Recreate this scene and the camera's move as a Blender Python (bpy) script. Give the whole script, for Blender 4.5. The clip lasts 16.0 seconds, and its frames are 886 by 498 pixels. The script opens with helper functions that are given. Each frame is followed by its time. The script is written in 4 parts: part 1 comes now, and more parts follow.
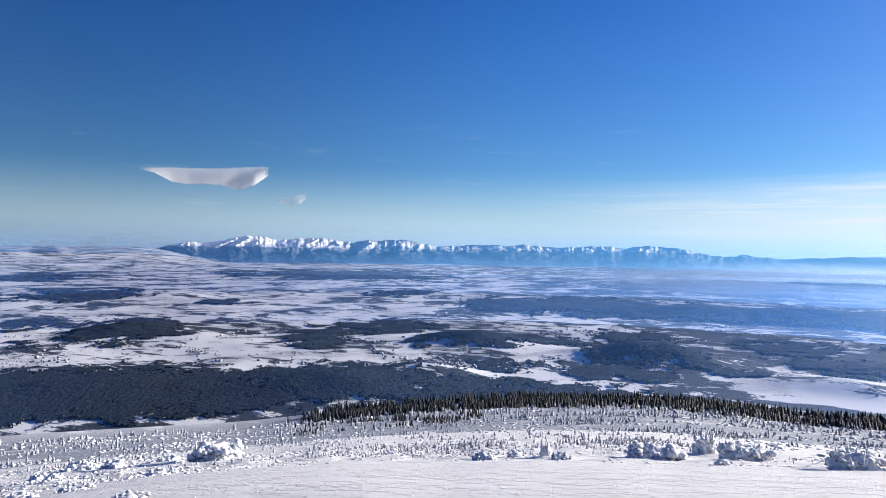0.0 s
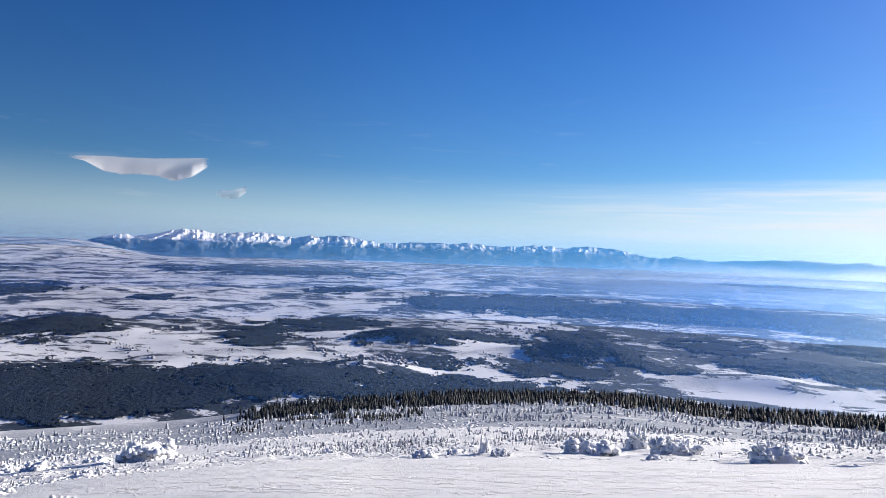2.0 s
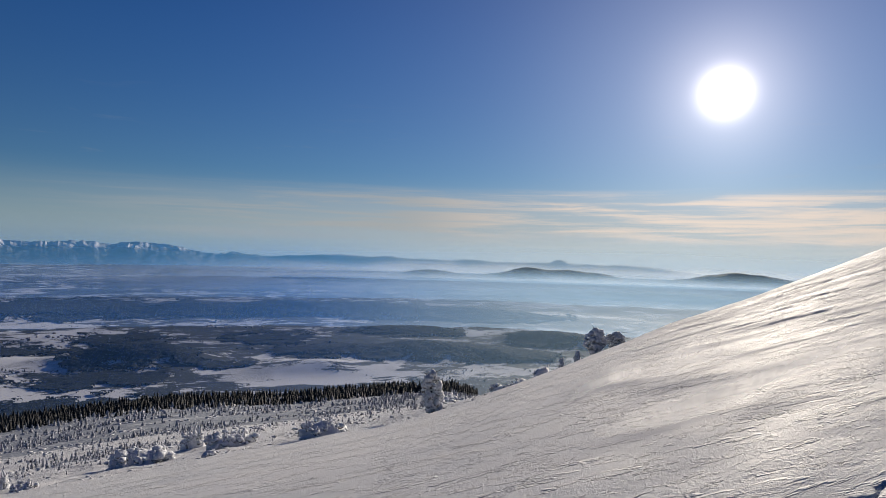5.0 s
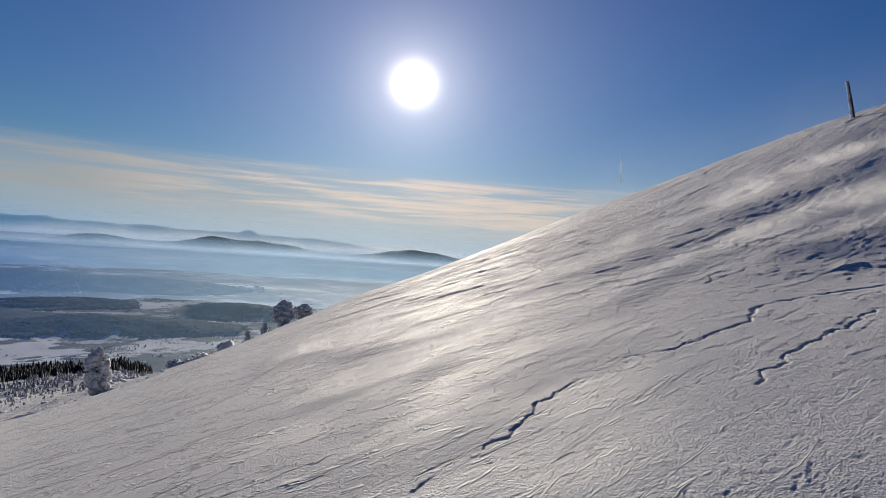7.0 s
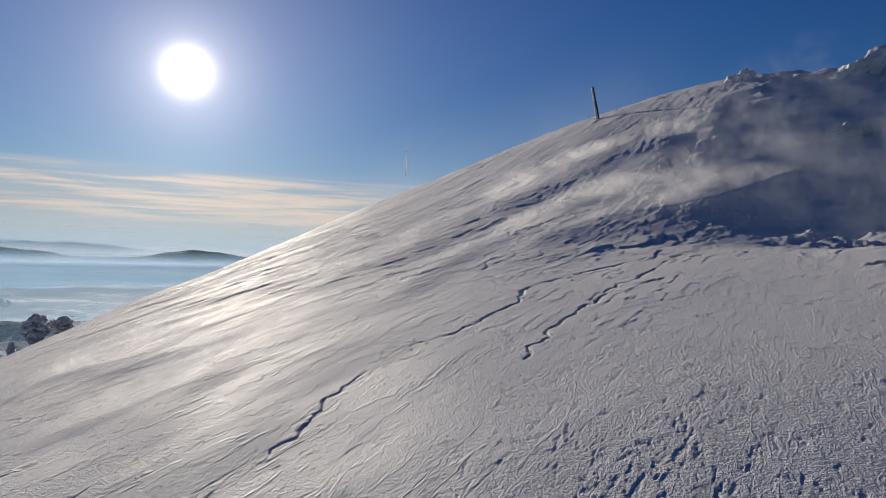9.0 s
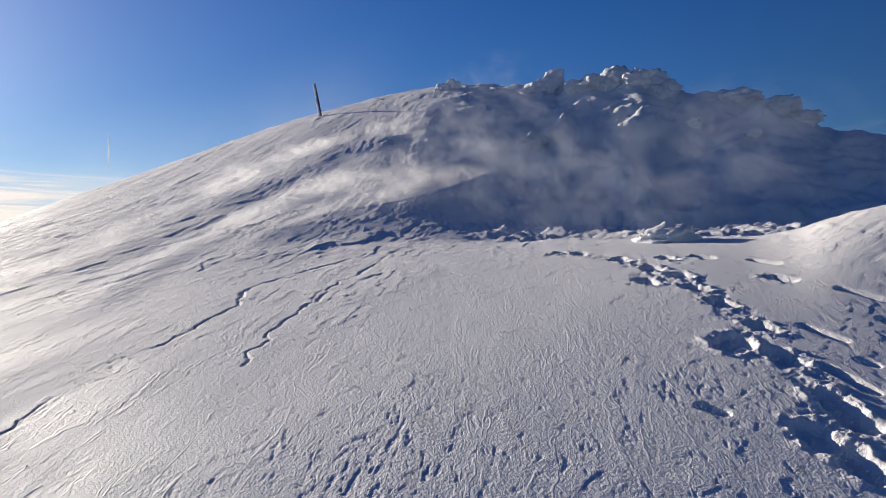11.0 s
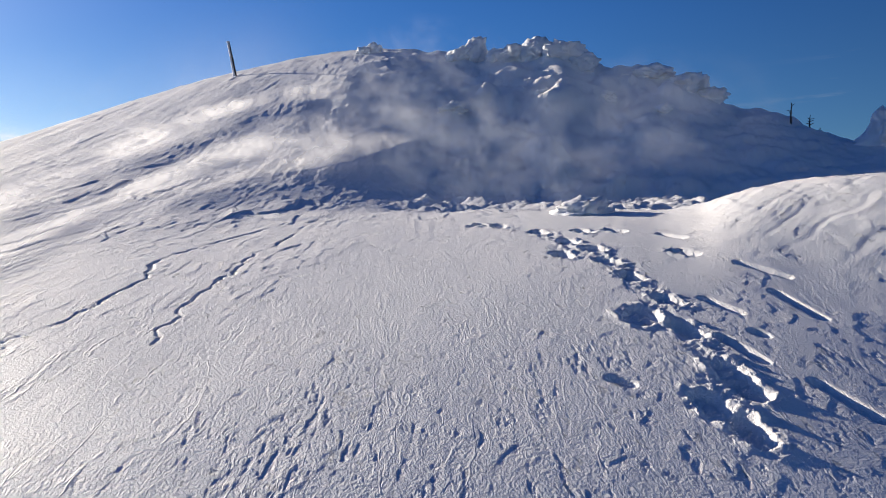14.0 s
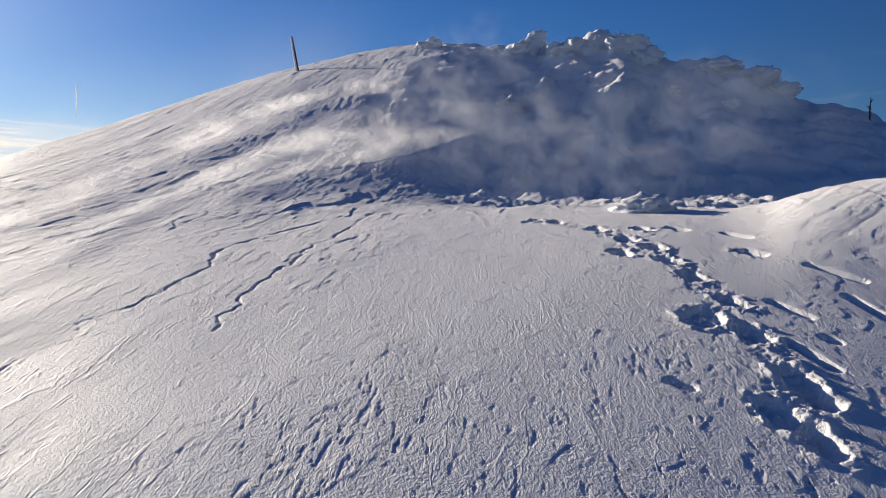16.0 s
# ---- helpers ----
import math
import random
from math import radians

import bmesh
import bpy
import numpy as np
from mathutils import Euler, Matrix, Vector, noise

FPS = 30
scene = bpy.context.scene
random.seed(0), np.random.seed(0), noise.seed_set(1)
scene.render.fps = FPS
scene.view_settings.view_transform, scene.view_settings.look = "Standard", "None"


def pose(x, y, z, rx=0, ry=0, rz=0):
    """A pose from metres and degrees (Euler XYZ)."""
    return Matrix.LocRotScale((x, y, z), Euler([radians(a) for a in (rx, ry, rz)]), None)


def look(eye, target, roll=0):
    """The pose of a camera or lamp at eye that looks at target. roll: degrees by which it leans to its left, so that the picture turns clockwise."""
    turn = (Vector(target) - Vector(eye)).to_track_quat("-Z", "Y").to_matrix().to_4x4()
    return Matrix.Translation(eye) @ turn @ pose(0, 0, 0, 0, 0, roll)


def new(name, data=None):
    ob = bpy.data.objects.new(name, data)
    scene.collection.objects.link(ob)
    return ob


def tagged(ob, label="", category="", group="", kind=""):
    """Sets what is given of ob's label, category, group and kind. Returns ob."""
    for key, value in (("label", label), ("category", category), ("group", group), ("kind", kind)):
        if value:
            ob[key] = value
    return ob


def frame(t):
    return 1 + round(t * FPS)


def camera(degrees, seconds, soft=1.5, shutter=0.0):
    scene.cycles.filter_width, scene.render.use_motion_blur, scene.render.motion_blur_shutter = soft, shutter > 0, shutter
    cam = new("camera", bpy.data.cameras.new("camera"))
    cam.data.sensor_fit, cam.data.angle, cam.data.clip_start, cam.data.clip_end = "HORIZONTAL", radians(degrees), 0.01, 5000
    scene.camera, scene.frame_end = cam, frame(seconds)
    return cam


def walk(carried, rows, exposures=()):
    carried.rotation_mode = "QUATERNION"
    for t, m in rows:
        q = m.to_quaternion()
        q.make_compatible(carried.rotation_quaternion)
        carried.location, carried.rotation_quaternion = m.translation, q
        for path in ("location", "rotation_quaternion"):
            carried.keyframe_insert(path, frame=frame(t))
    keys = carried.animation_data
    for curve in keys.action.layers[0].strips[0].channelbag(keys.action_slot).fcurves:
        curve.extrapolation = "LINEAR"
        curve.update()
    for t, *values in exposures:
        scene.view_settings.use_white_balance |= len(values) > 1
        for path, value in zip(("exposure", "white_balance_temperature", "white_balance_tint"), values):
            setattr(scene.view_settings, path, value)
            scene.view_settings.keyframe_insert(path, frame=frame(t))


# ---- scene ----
cam = camera(69.7, 16.0, soft=0.8)
import functools

EYE = 1.6
ROWS = [
    (0.0, -0.000, -0.000, -0.000, -0.0, -0.0, -0.85),
    (0.5, 0.006, 0.019, 0.023, -1.91, -0.25, 0.07),
    (1.0, -0.018, 0.016, 0.034, -3.01, -0.16, -1.1),
    (1.5, -0.011, -0.025, 0.028, -3.21, -0.12, -1.7),
    (2.0, -0.010, -0.015, 0.034, -5.09, -0.11, -1.85),
    (2.5, 0.017, -0.012, 0.048, -11.41, 0.26, -0.58),
    (3.0, 0.070, 0.013, 0.026, -15.64, 0.46, -0.9),
    (3.5, 0.092, 0.059, 0.003, -20.98, 0.31, -0.35),
    (4.0, 0.125, 0.104, -0.025, -28.78, -0.24, -0.5),
    (4.5, 0.121, 0.110, -0.024, -35.75, 0.21, -0.53),
    (5.0, 0.118, 0.133, -0.059, -43.52, 0.62, -1.51),
    (5.2, 0.101, 0.113, -0.059, -47.75, 0.2, -2.14),
    (7.3, -0.018, 0.112, -0.027, -71.91, -0.73, -4.01),
    (7.5, 0.025, 0.102, -0.039, -72.33, -0.94, -3.74),
    (8.0, 0.006, 0.095, -0.042, -75.03, -0.84, -2.77),
    (8.5, -0.019, 0.086, -0.018, -81.72, -0.19, -2.91),
    (9.0, 0.009, 0.050, -0.021, -89.57, 0.04, -2.02),
    (9.5, 0.018, 0.031, -0.021, -96.48, -0.65, -2.28),
    (10.0, 0.032, -0.009, -0.020, -102.74, -0.83, -2.31),
    (10.2, 0.037, -0.029, -0.021, -105.17, -0.58, -1.9),
    (12.3, -0.006, 0.004, 0.105, -120.99, 0.33, -0.59),
    (12.5, -0.002, 0.021, 0.101, -120.56, 0.07, -1.3),
    (13.0, 0.005, -0.019, 0.097, -120.4, -1.05, -1.83),
    (13.5, 0.033, -0.038, 0.090, -120.9, -2.39, -1.84),
    (14.0, 0.037, -0.038, 0.090, -120.87, -2.67, -1.13),
    (14.5, 0.046, -0.036, 0.088, -119.96, -2.66, -1.74),
    (15.0, 0.043, -0.058, 0.083, -119.55, -2.95, -2.08),
    (15.5, 0.054, -0.057, 0.081, -117.97, -3.33, -1.74),
    (16.0, 0.060, -0.044, 0.085, -115.89, -3.27, -2.11),
]
EXPOSURES = [(0.0, 0.98, 6600, 10), (2.5, 0.92, 6650, 10), (3.5, 0.55, 6950, 10), (4.0, 0.3, 7150, 10), (5.0, -0.22, 7150, 10), (7.3, -0.33, 7050, 10), (9.0, -0.29, 7050, 10), (10.2, -0.02, 7000, 10),
             (12.3, 0.72, 7050, 10), (14.5, 0.70, 7100, 10), (15.5, 0.64, 7200, 10), (16.0, 0.46, 7200, 10)]
walk(cam, [(t, pose(x, y, EYE + z, 90 + pitch, roll, yaw)) for t, x, y, z, yaw, pitch, roll in ROWS], EXPOSURES)

# ---- world, sun ----
SUN_BEARING, SUN_HEIGHT = 67.2, 13.8      # degrees to the right of the first view, above the horizon


def heading(b, e=0.0):
    """The unit vector towards bearing b (degrees, clockwise from +y), at elevation e."""
    b, e = radians(b), radians(e)
    return Vector((math.sin(b) * math.cos(e), math.cos(b) * math.cos(e), math.sin(e)))


class Nodes:
    """A short hand for building node trees."""

    def __init__(self, tree):
        self.t = tree

    def add(self, kind, inputs=None, **props):
        n = self.t.nodes.new(kind)
        for k, v in props.items():
            setattr(n, k, v)
        for k, v in (inputs or {}).items():
            if isinstance(v, bpy.types.NodeSocket):
                self.t.links.new(v, n.inputs[k])
            else:
                n.inputs[k].default_value = v
        return n

    def math(self, op, a, b=0.0, c=0.0, clamp=False):
        return self.add("ShaderNodeMath", {0: a, 1: b, 2: c}, operation=op, use_clamp=clamp).outputs[0]

    def vmath(self, op, a, b=(0, 0, 0)):
        n = self.add("ShaderNodeVectorMath", {0: a, 1: b}, operation=op)
        return n.outputs["Value"] if op in ("DOT_PRODUCT", "LENGTH", "DISTANCE") else n.outputs[0]

    def span(self, v, a, b, c=0.0, d=1.0, smooth=True):
        n = self.add("ShaderNodeMapRange", {0: v, 1: a, 2: b, 3: c, 4: d})
        n.interpolation_type = "SMOOTHSTEP" if smooth else "LINEAR"
        return n.outputs[0]

    def mix(self, f, a, b, blend="MIX"):
        n = self.add("ShaderNodeMix", {0: f}, data_type="RGBA", blend_type=blend)
        for k, v in ((6, a), (7, b)):
            if isinstance(v, bpy.types.NodeSocket):
                self.t.links.new(v, n.inputs[k])
            else:
                n.inputs[k].default_value = (*v, 1) if len(v) == 3 else v
        return n.outputs[2]

    def noise(self, vec, scale, detail=4.0, rough=0.55, dist=0.0, colour=False):
        n = self.add("ShaderNodeTexNoise", {"Vector": vec, "Scale": scale, "Detail": detail, "Roughness": rough, "Distortion": dist})
        return n.outputs[1 if colour else 0]

    def scaled(self, vec, s, turn=0.0):
        if turn:
            vec = self.add("ShaderNodeMapping", {"Vector": vec, "Rotation": (0, 0, radians(turn))}).outputs[0]
        return self.add("ShaderNodeMapping", {"Vector": vec, "Scale": s}).outputs[0]


def make_world():
    world = bpy.data.worlds.new("sky")
    scene.world = world
    world.use_nodes = True
    tree = world.node_tree
    tree.nodes.clear()
    g = Nodes(tree)
    sky = g.add("ShaderNodeTexSky", sky_type="NISHITA", sun_disc=False, sun_elevation=radians(SUN_HEIGHT),
                sun_rotation=radians(SUN_BEARING), altitude=1700.0, air_density=1.0, dust_density=0.25, ozone_density=4.0)
    way = g.add("ShaderNodeTexCoord").outputs["Generated"]
    x, y, z = g.add("ShaderNodeSeparateXYZ", {0: way}).outputs
    tint = g.mix(g.span(z, 0.0, 0.42), (0.70, 0.97, 1.15), (0.34, 0.86, 1.45))
    colour = g.mix(1.0, sky.outputs[0], tint, "MULTIPLY")
    pale = g.mix(g.span(g.vmath('DOT_PRODUCT', way, tuple(heading(SUN_BEARING))), 0.55, 1.0), (5.5, 7.2, 8.9), (8.2, 9.2, 10.6))
    colour = g.mix(g.span(z, 0.13, -0.01, 0.0, 0.85), colour, pale)
    away = g.span(g.vmath("DOT_PRODUCT", way, tuple(heading(SUN_BEARING))), -0.30, 0.50, 0.68, 1.0)
    deep = g.mix(g.span(z, 0.28, 0.70), (1.0, 1.0, 1.0), (0.36, 0.56, 0.78))
    colour = g.mix(1.0, g.mix(1.0, colour, deep, "MULTIPLY"), g.add("ShaderNodeCombineXYZ", {0: away, 1: away, 2: away}).outputs[0], "MULTIPLY")
    # thin cirrus in long level bands low over the horizon, thickest under the sun
    near_sun = g.vmath("DOT_PRODUCT", way, tuple(heading(SUN_BEARING)))
    bands = g.noise(g.scaled(way, (2.2, 2.2, 46.0)), 1.6, 6.0, 0.62, 0.4)
    belt = g.math("MULTIPLY", g.span(z, 0.01, 0.035), g.span(g.math("ADD", z, g.math("MULTIPLY", g.noise(g.scaled(way, (1.5, 1.5, 20)), 1.5, 3.0), 0.03)), 0.125, 0.10))
    cover = g.math("MULTIPLY", belt, g.span(near_sun, 0.45, 0.95))
    streak = g.math("MULTIPLY", g.math("MULTIPLY", cover, g.span(bands, 0.42, 0.66)), 0.8, clamp=True)
    colour = g.mix(g.math("MULTIPLY", cover, 0.35), colour, (7.6, 8.6, 10.2))
    colour = g.mix(streak, colour, g.mix(g.span(near_sun, 0.88, 1.0), (7.4, 8.0, 8.7), (15.5, 13.2, 11.8)))
    high = g.math("MULTIPLY", g.span(g.noise(g.scaled(way, (3, 3, 30)), 2.3, 5.0, 0.6, 0.6), 0.58, 0.78), g.span(z, 0.28, 0.1))
    colour = g.mix(g.math("MULTIPLY", high, 0.12), colour, (6.0, 6.4, 7.0))
    # the aureole round the sun
    s = g.math("MAXIMUM", g.vmath("DOT_PRODUCT", way, tuple(heading(SUN_BEARING, SUN_HEIGHT))), 0.0)
    wide = g.math("MULTIPLY", g.math("POWER", s, 45.0), 3.6)
    tight = g.math("MULTIPLY", g.math("POWER", s, 320.0), 8.0)
    core = g.math("MULTIPLY", g.math("POWER", s, 3000.0), 60.0)
    glow = g.math("ADD", g.math("ADD", g.math("ADD", wide, tight), core), g.math("MULTIPLY", g.math("POWER", s, 9.0), 1.5))
    glow = g.mix(1.0, g.add("ShaderNodeCombineXYZ", {0: glow, 1: glow, 2: glow}).outputs[0], (1.0, 0.93, 0.94), "MULTIPLY")
    colour = g.mix(1.0, colour, glow, "ADD")
    back = g.add("ShaderNodeBackground", {0: colour, 1: 0.055})
    tree.links.new(back.outputs[0], g.add("ShaderNodeOutputWorld").inputs[0])


make_world()
sun = new("sun", bpy.data.lights.new("sun", "SUN"))
sun.data.energy, sun.data.angle, sun.data.color = 5.0, radians(0.53), (1.0, 0.93, 0.84)
sun.matrix_world = look(heading(SUN_BEARING, SUN_HEIGHT) * 100, (0, 0, 0))

# ---- materials ----


def material(name, rough=0.8, spec=0.3):
    m = bpy.data.materials.new(name)
    m.use_nodes = True
    m.node_tree.nodes.clear()
    g = Nodes(m.node_tree)
    bsdf = g.add("ShaderNodeBsdfPrincipled", {"Roughness": rough, "Specular IOR Level": spec})
    g.t.links.new(bsdf.outputs[0], g.add("ShaderNodeOutputMaterial").inputs[0])
    return m, g, bsdf


def place(g):
    return g.add("ShaderNodeNewGeometry").outputs["Position"]


def paint(g, bsdf, colour):
    g.t.links.new(colour, bsdf.inputs["Base Color"])


def bump(g, bsdf, height, strength, distance):
    n = g.add("ShaderNodeBump", {"Height": height, "Strength": strength, "Distance": distance})
    g.t.links.new(n.outputs[0], bsdf.inputs["Normal"])


WIND_TURN = 151.0                     # the wind's streaks, degrees from +x


def snow_material(name="wind_packed_snow"):
    """Crusted snow: coarse grain, thin broken scarps of crust along the wind, pits and faint white ripples."""
    m, g, b = material(name, 0.8, 0.3)
    p = place(g)
    streaked = g.scaled(p, (0.24, 1.0, 0.6), -WIND_TURN)
    x, y, z = g.add("ShaderNodeSeparateXYZ", {0: p}).outputs
    grain = g.math("ADD", g.noise(p, 30.0, 3.0, 0.7), g.math("MULTIPLY", g.noise(p, 70.0, 2.0, 0.6), 0.7))

    def scarps(vec, scale, levels, sharp, seed, start, soft, rough=0.62):
        """Thin broken edges of crust: each rises gently and ends in a sharp small drop."""
        vec = g.vmath("ADD", vec, (seed, seed * 0.7, 0))
        f = g.math("FRACT", g.math("MULTIPLY", g.noise(vec, scale, 4.0, rough, 0.25), levels))
        edge = g.math("MULTIPLY", g.span(f, 0.36, 0.5), g.span(f, 0.5 + sharp, 0.5))
        shown = g.span(g.noise(g.vmath("ADD", vec, (9, 4, 0)), scale * 1.3, 3.0, 0.65), start, start + soft)
        return g.math("MULTIPLY", edge, shown)

    # the lee is only pitted and lightly cracked, the open slope is combed by the wind
    combed = g.span(g.math("ADD", y, g.math("MULTIPLY", g.noise(p, 0.6, 3.0), 3.0)), 0.4, 4.6, 0.10, 1.0)
    lee = g.scaled(p, (0.6, 1.0, 0.6), -WIND_TURN - 14.0)
    h = g.math("MULTIPLY", grain, 0.55)
    h = g.math("ADD", h, g.math("MULTIPLY", g.math("MULTIPLY", scarps(streaked, 2.2, 6.0, 0.05, 3.0, 0.46, 0.06), combed), 1.3))
    h = g.math("ADD", h, g.math("MULTIPLY", g.math("MULTIPLY", scarps(streaked, 5.5, 5.0, 0.07, 31.0, 0.49, 0.06), combed), 0.8))
    pits = g.math("MULTIPLY", g.span(g.noise(lee, 12.0, 5.0, 0.8), 0.59, 0.63), g.span(g.noise(p, 2.3, 3.0), 0.50, 0.58))
    h = g.math("SUBTRACT", h, g.math("MULTIPLY", pits, 1.0))
    ripple = g.span(g.noise(g.scaled(p, (1.0, 0.10, 1.0), -65.0), 5.0, 4.0, 0.6), 0.60, 0.70)
    h = g.math("ADD", h, g.math("MULTIPLY", ripple, 0.16))
    h = g.math("ADD", h, g.math("MULTIPLY", g.noise(g.scaled(p, (0.5, 1.0, 1.0), -WIND_TURN), 1.6, 4.0, 0.6), 0.9))
    colour = g.mix(g.span(g.noise(streaked, 0.7, 5.0, 0.6), 0.35, 0.7), (0.78, 0.785, 0.79), (0.87, 0.86, 0.85))
    paint(g, b, colour)
    g.t.links.new(g.span(g.noise(streaked, 1.7, 4.0), 0.35, 0.65, 0.67, 0.84), b.inputs["Roughness"])
    bump(g, b, h, 1.0, 0.022)
    return m


def land_material():
    """Snow-covered fields, hedges, scrub and villages of the lowland."""
    m, g, b = material("snowy_lowland", 0.85, 0.15)
    p = g.scaled(place(g), (1, 1, 0))
    n1 = g.noise(p, 0.008, 9.0, 0.62, 0.6)
    n2 = g.noise(g.scaled(p, (0.5, 1.0, 0), 24.0), 0.05, 8.0, 0.68, 0.8)
    n3 = g.noise(p, 0.45, 5.0, 0.75)
    wood = g.math("ADD", g.math("MULTIPLY", n1, 1.05), g.math("MULTIPLY", n2, 0.8))
    wood = g.math("ADD", wood, g.math("MULTIPLY", n3, 0.34))
    x, y, z = g.add("ShaderNodeSeparateXYZ", {0: p}).outputs
    wood = g.math("ADD", wood, g.span(x, 40.0, 330.0, 0.0, 0.075))          # more woods to the east
    dark = g.span(wood, 1.115, 1.13)
    hedge = g.math("MULTIPLY", g.span(n3, 0.58, 0.62), g.span(n2, 0.46, 0.6))
    # villages strung along the valleys
    vale = g.math("ABSOLUTE", g.math("SUBTRACT", g.noise(p, 0.0042, 3.0, 0.5), 0.5))
    street = g.math("MULTIPLY", g.span(vale, 0.035, 0.012), g.span(g.noise(p, 1.1, 2.0, 0.6), 0.50, 0.55))
    dark = g.math("MAXIMUM", g.math("MAXIMUM", dark, g.math("MULTIPLY", hedge, 0.85)), g.math("MULTIPLY", street, 0.7))
    away = g.math("SQRT", g.math("ADD", g.math("MULTIPLY", x, x), g.math("MULTIPLY", y, y)))
    dark = g.math("MULTIPLY", dark, g.span(away, 258.0, 290.0))
    snow = g.mix(n2, (0.70, 0.72, 0.75), (0.87, 0.87, 0.86))
    # blue-grey for snow-buried scrub, with the shade among its bushes painted in
    buried = g.math("MULTIPLY", g.span(g.noise(p, 1.3, 4.0, 0.7), 0.36, 0.50), g.span(away, 290.0, 240.0))
    snow = g.mix(g.math("MULTIPLY", buried, g.span(g.noise(p, 0.09, 3.0), 0.28, 0.46)), snow, (0.24, 0.27, 0.32))
    tree = g.mix(g.span(n3, 0.35, 0.65), (0.010, 0.018, 0.022), (0.055, 0.068, 0.078))
    paint(g, b, g.mix(dark, snow, tree))
    return m


def forest_material():
    m, g, b = material("spruce_canopy", 0.9, 0.1)
    p = place(g)
    n = g.noise(p, 1.6, 5.0, 0.7)
    f = g.noise(p, 0.03, 3.0, 0.6)
    paint(g, b, g.mix(g.span(n, 0.3, 0.8), (0.014, 0.022, 0.026), g.mix(f, (0.022, 0.033, 0.038), (0.045, 0.058, 0.068))))
    bump(g, b, n, 0.8, 0.8)
    return m


def range_material():
    """Forested feet, bare rock and snowfields by height and steepness."""
    m, g, b = material("snowy_mountain", 0.85, 0.2)
    p = place(g)
    z = g.add("ShaderNodeSeparateXYZ", {0: p}).outputs[2]
    n = g.noise(p, 0.02, 6.0, 0.65)
    slope = g.add("ShaderNodeSeparateXYZ", {0: g.add("ShaderNodeNewGeometry").outputs["Normal"]}).outputs[2]
    up = g.math("ADD", z, g.math("MULTIPLY", g.math("SUBTRACT", n, 0.5), 60.0))
    snow = g.math("MULTIPLY", g.span(up, -14.0, 14.0), g.span(g.math("ADD", slope, g.math("MULTIPLY", n, 0.7)), 0.75, 1.05))
    rock = g.mix(n, (0.10, 0.12, 0.16), (0.24, 0.27, 0.31))
    wood = g.mix(n, (0.03, 0.05, 0.07), (0.07, 0.09, 0.11))
    body = g.mix(g.span(up, -45.0, -10.0), wood, rock)
    paint(g, b, g.mix(snow, body, (0.88, 0.88, 0.90)))
    return m


SNOW, LAND, FOREST, RANGE = snow_material(), land_material(), forest_material(), range_material()

# ---- the lie of the land, by bearing b (degrees) and distance r (metres) ----


def hashed(ix, iy, seed):
    h = (ix.astype(np.int64) * 374761393 + iy.astype(np.int64) * 668265263 + seed * 974711) & 0x7FFFFFFF
    h = ((h ^ (h >> 13)) * 1274126177) & 0x7FFFFFFF
    return ((h ^ (h >> 16)) & 0xFFFF) / 65535.0


def value_noise(x, y, seed=0):
    ix, iy = np.floor(x), np.floor(y)
    fx, fy = x - ix, y - iy
    fx, fy = fx * fx * fx * (fx * (fx * 6 - 15) + 10), fy * fy * fy * (fy * (fy * 6 - 15) + 10)
    a, b = hashed(ix, iy, seed), hashed(ix + 1, iy, seed)
    c, d = hashed(ix, iy + 1, seed), hashed(ix + 1, iy + 1, seed)
    return (a + (b - a) * fx) * (1 - fy) + (c + (d - c) * fx) * fy


def fbm(x, y, octaves=4, seed=0, gain=0.5):
    total, amp, norm = 0.0, 1.0, 0.0
    for k in range(octaves):
        total = total + amp * value_noise(x * 2.03 ** k + 17.3 * k, y * 2.03 ** k - 9.1 * k, seed + k)
        norm, amp = norm + amp, amp * gain
    return total / norm * 2 - 1


def ease(x, a=0.0, b=1.0):
    t = np.clip((x - a) / (b - a), 0, 1)
    return t * t * (3 - 2 * t)


def profile(pairs, soft=1.6):
    """A smooth curve over the bearings from -180 to 180, as a function."""
    pairs = sorted(pairs)
    grid = np.arange(-200, 200, 0.25)
    xs = [p[0] for p in pairs]
    xs = [xs[-1] - 360] + xs + [xs[0] + 360]
    ys = [p[1] for p in pairs]
    ys = [ys[-1]] + ys + [ys[0]]
    v = np.interp(grid, xs, ys)
    k = np.exp(-0.5 * (np.arange(-24, 25) * 0.25 / soft) ** 2)
    v = np.convolve(np.pad(v, 24, mode="edge"), k / k.sum(), mode="valid")
    return lambda b: np.interp((np.asarray(b) + 180) % 360 - 180, grid, v)


CREST = profile([(-175, 5), (-110, -8), (-60, -17), (-35, -18.6), (0, -18.9), (11, -18.3), (20, -17.7), (30, -16.6), (38, -15.3), (42, -14.3), (45.6, -13.2), (49.7, -11.5),
                 (54, -9.8), (58.6, -7.7), (63.3, -5.35), (68.3, -3.3), (73.4, -0.9), (78, 1.3), (82.5, 3.5), (87, 5.5), (91.5, 7.5), (96, 9.4),
                 (100.4, 11.2), (103, 12.05), (107.8, 13.4), (112.7, 14.4), (116, 14.6), (120.6, 14.5), (131, 14.8), (134, 13.2), (136, 12.5),
                 (138, 12.8), (142.4, 11.4), (144.5, 9.7), (148, 8.8), (150.5, 7.5), (153, 6.6), (157, 6.4)], 0.7)
REACH = profile([(-175, 40), (-110, 25), (-60, 14), (0, 13), (30, 16), (44, 21), (58, 36), (73, 44), (90, 50), (103, 49), (112, 46), (120, 41.5), (128, 38), (145, 36), (157, 36)], 5)
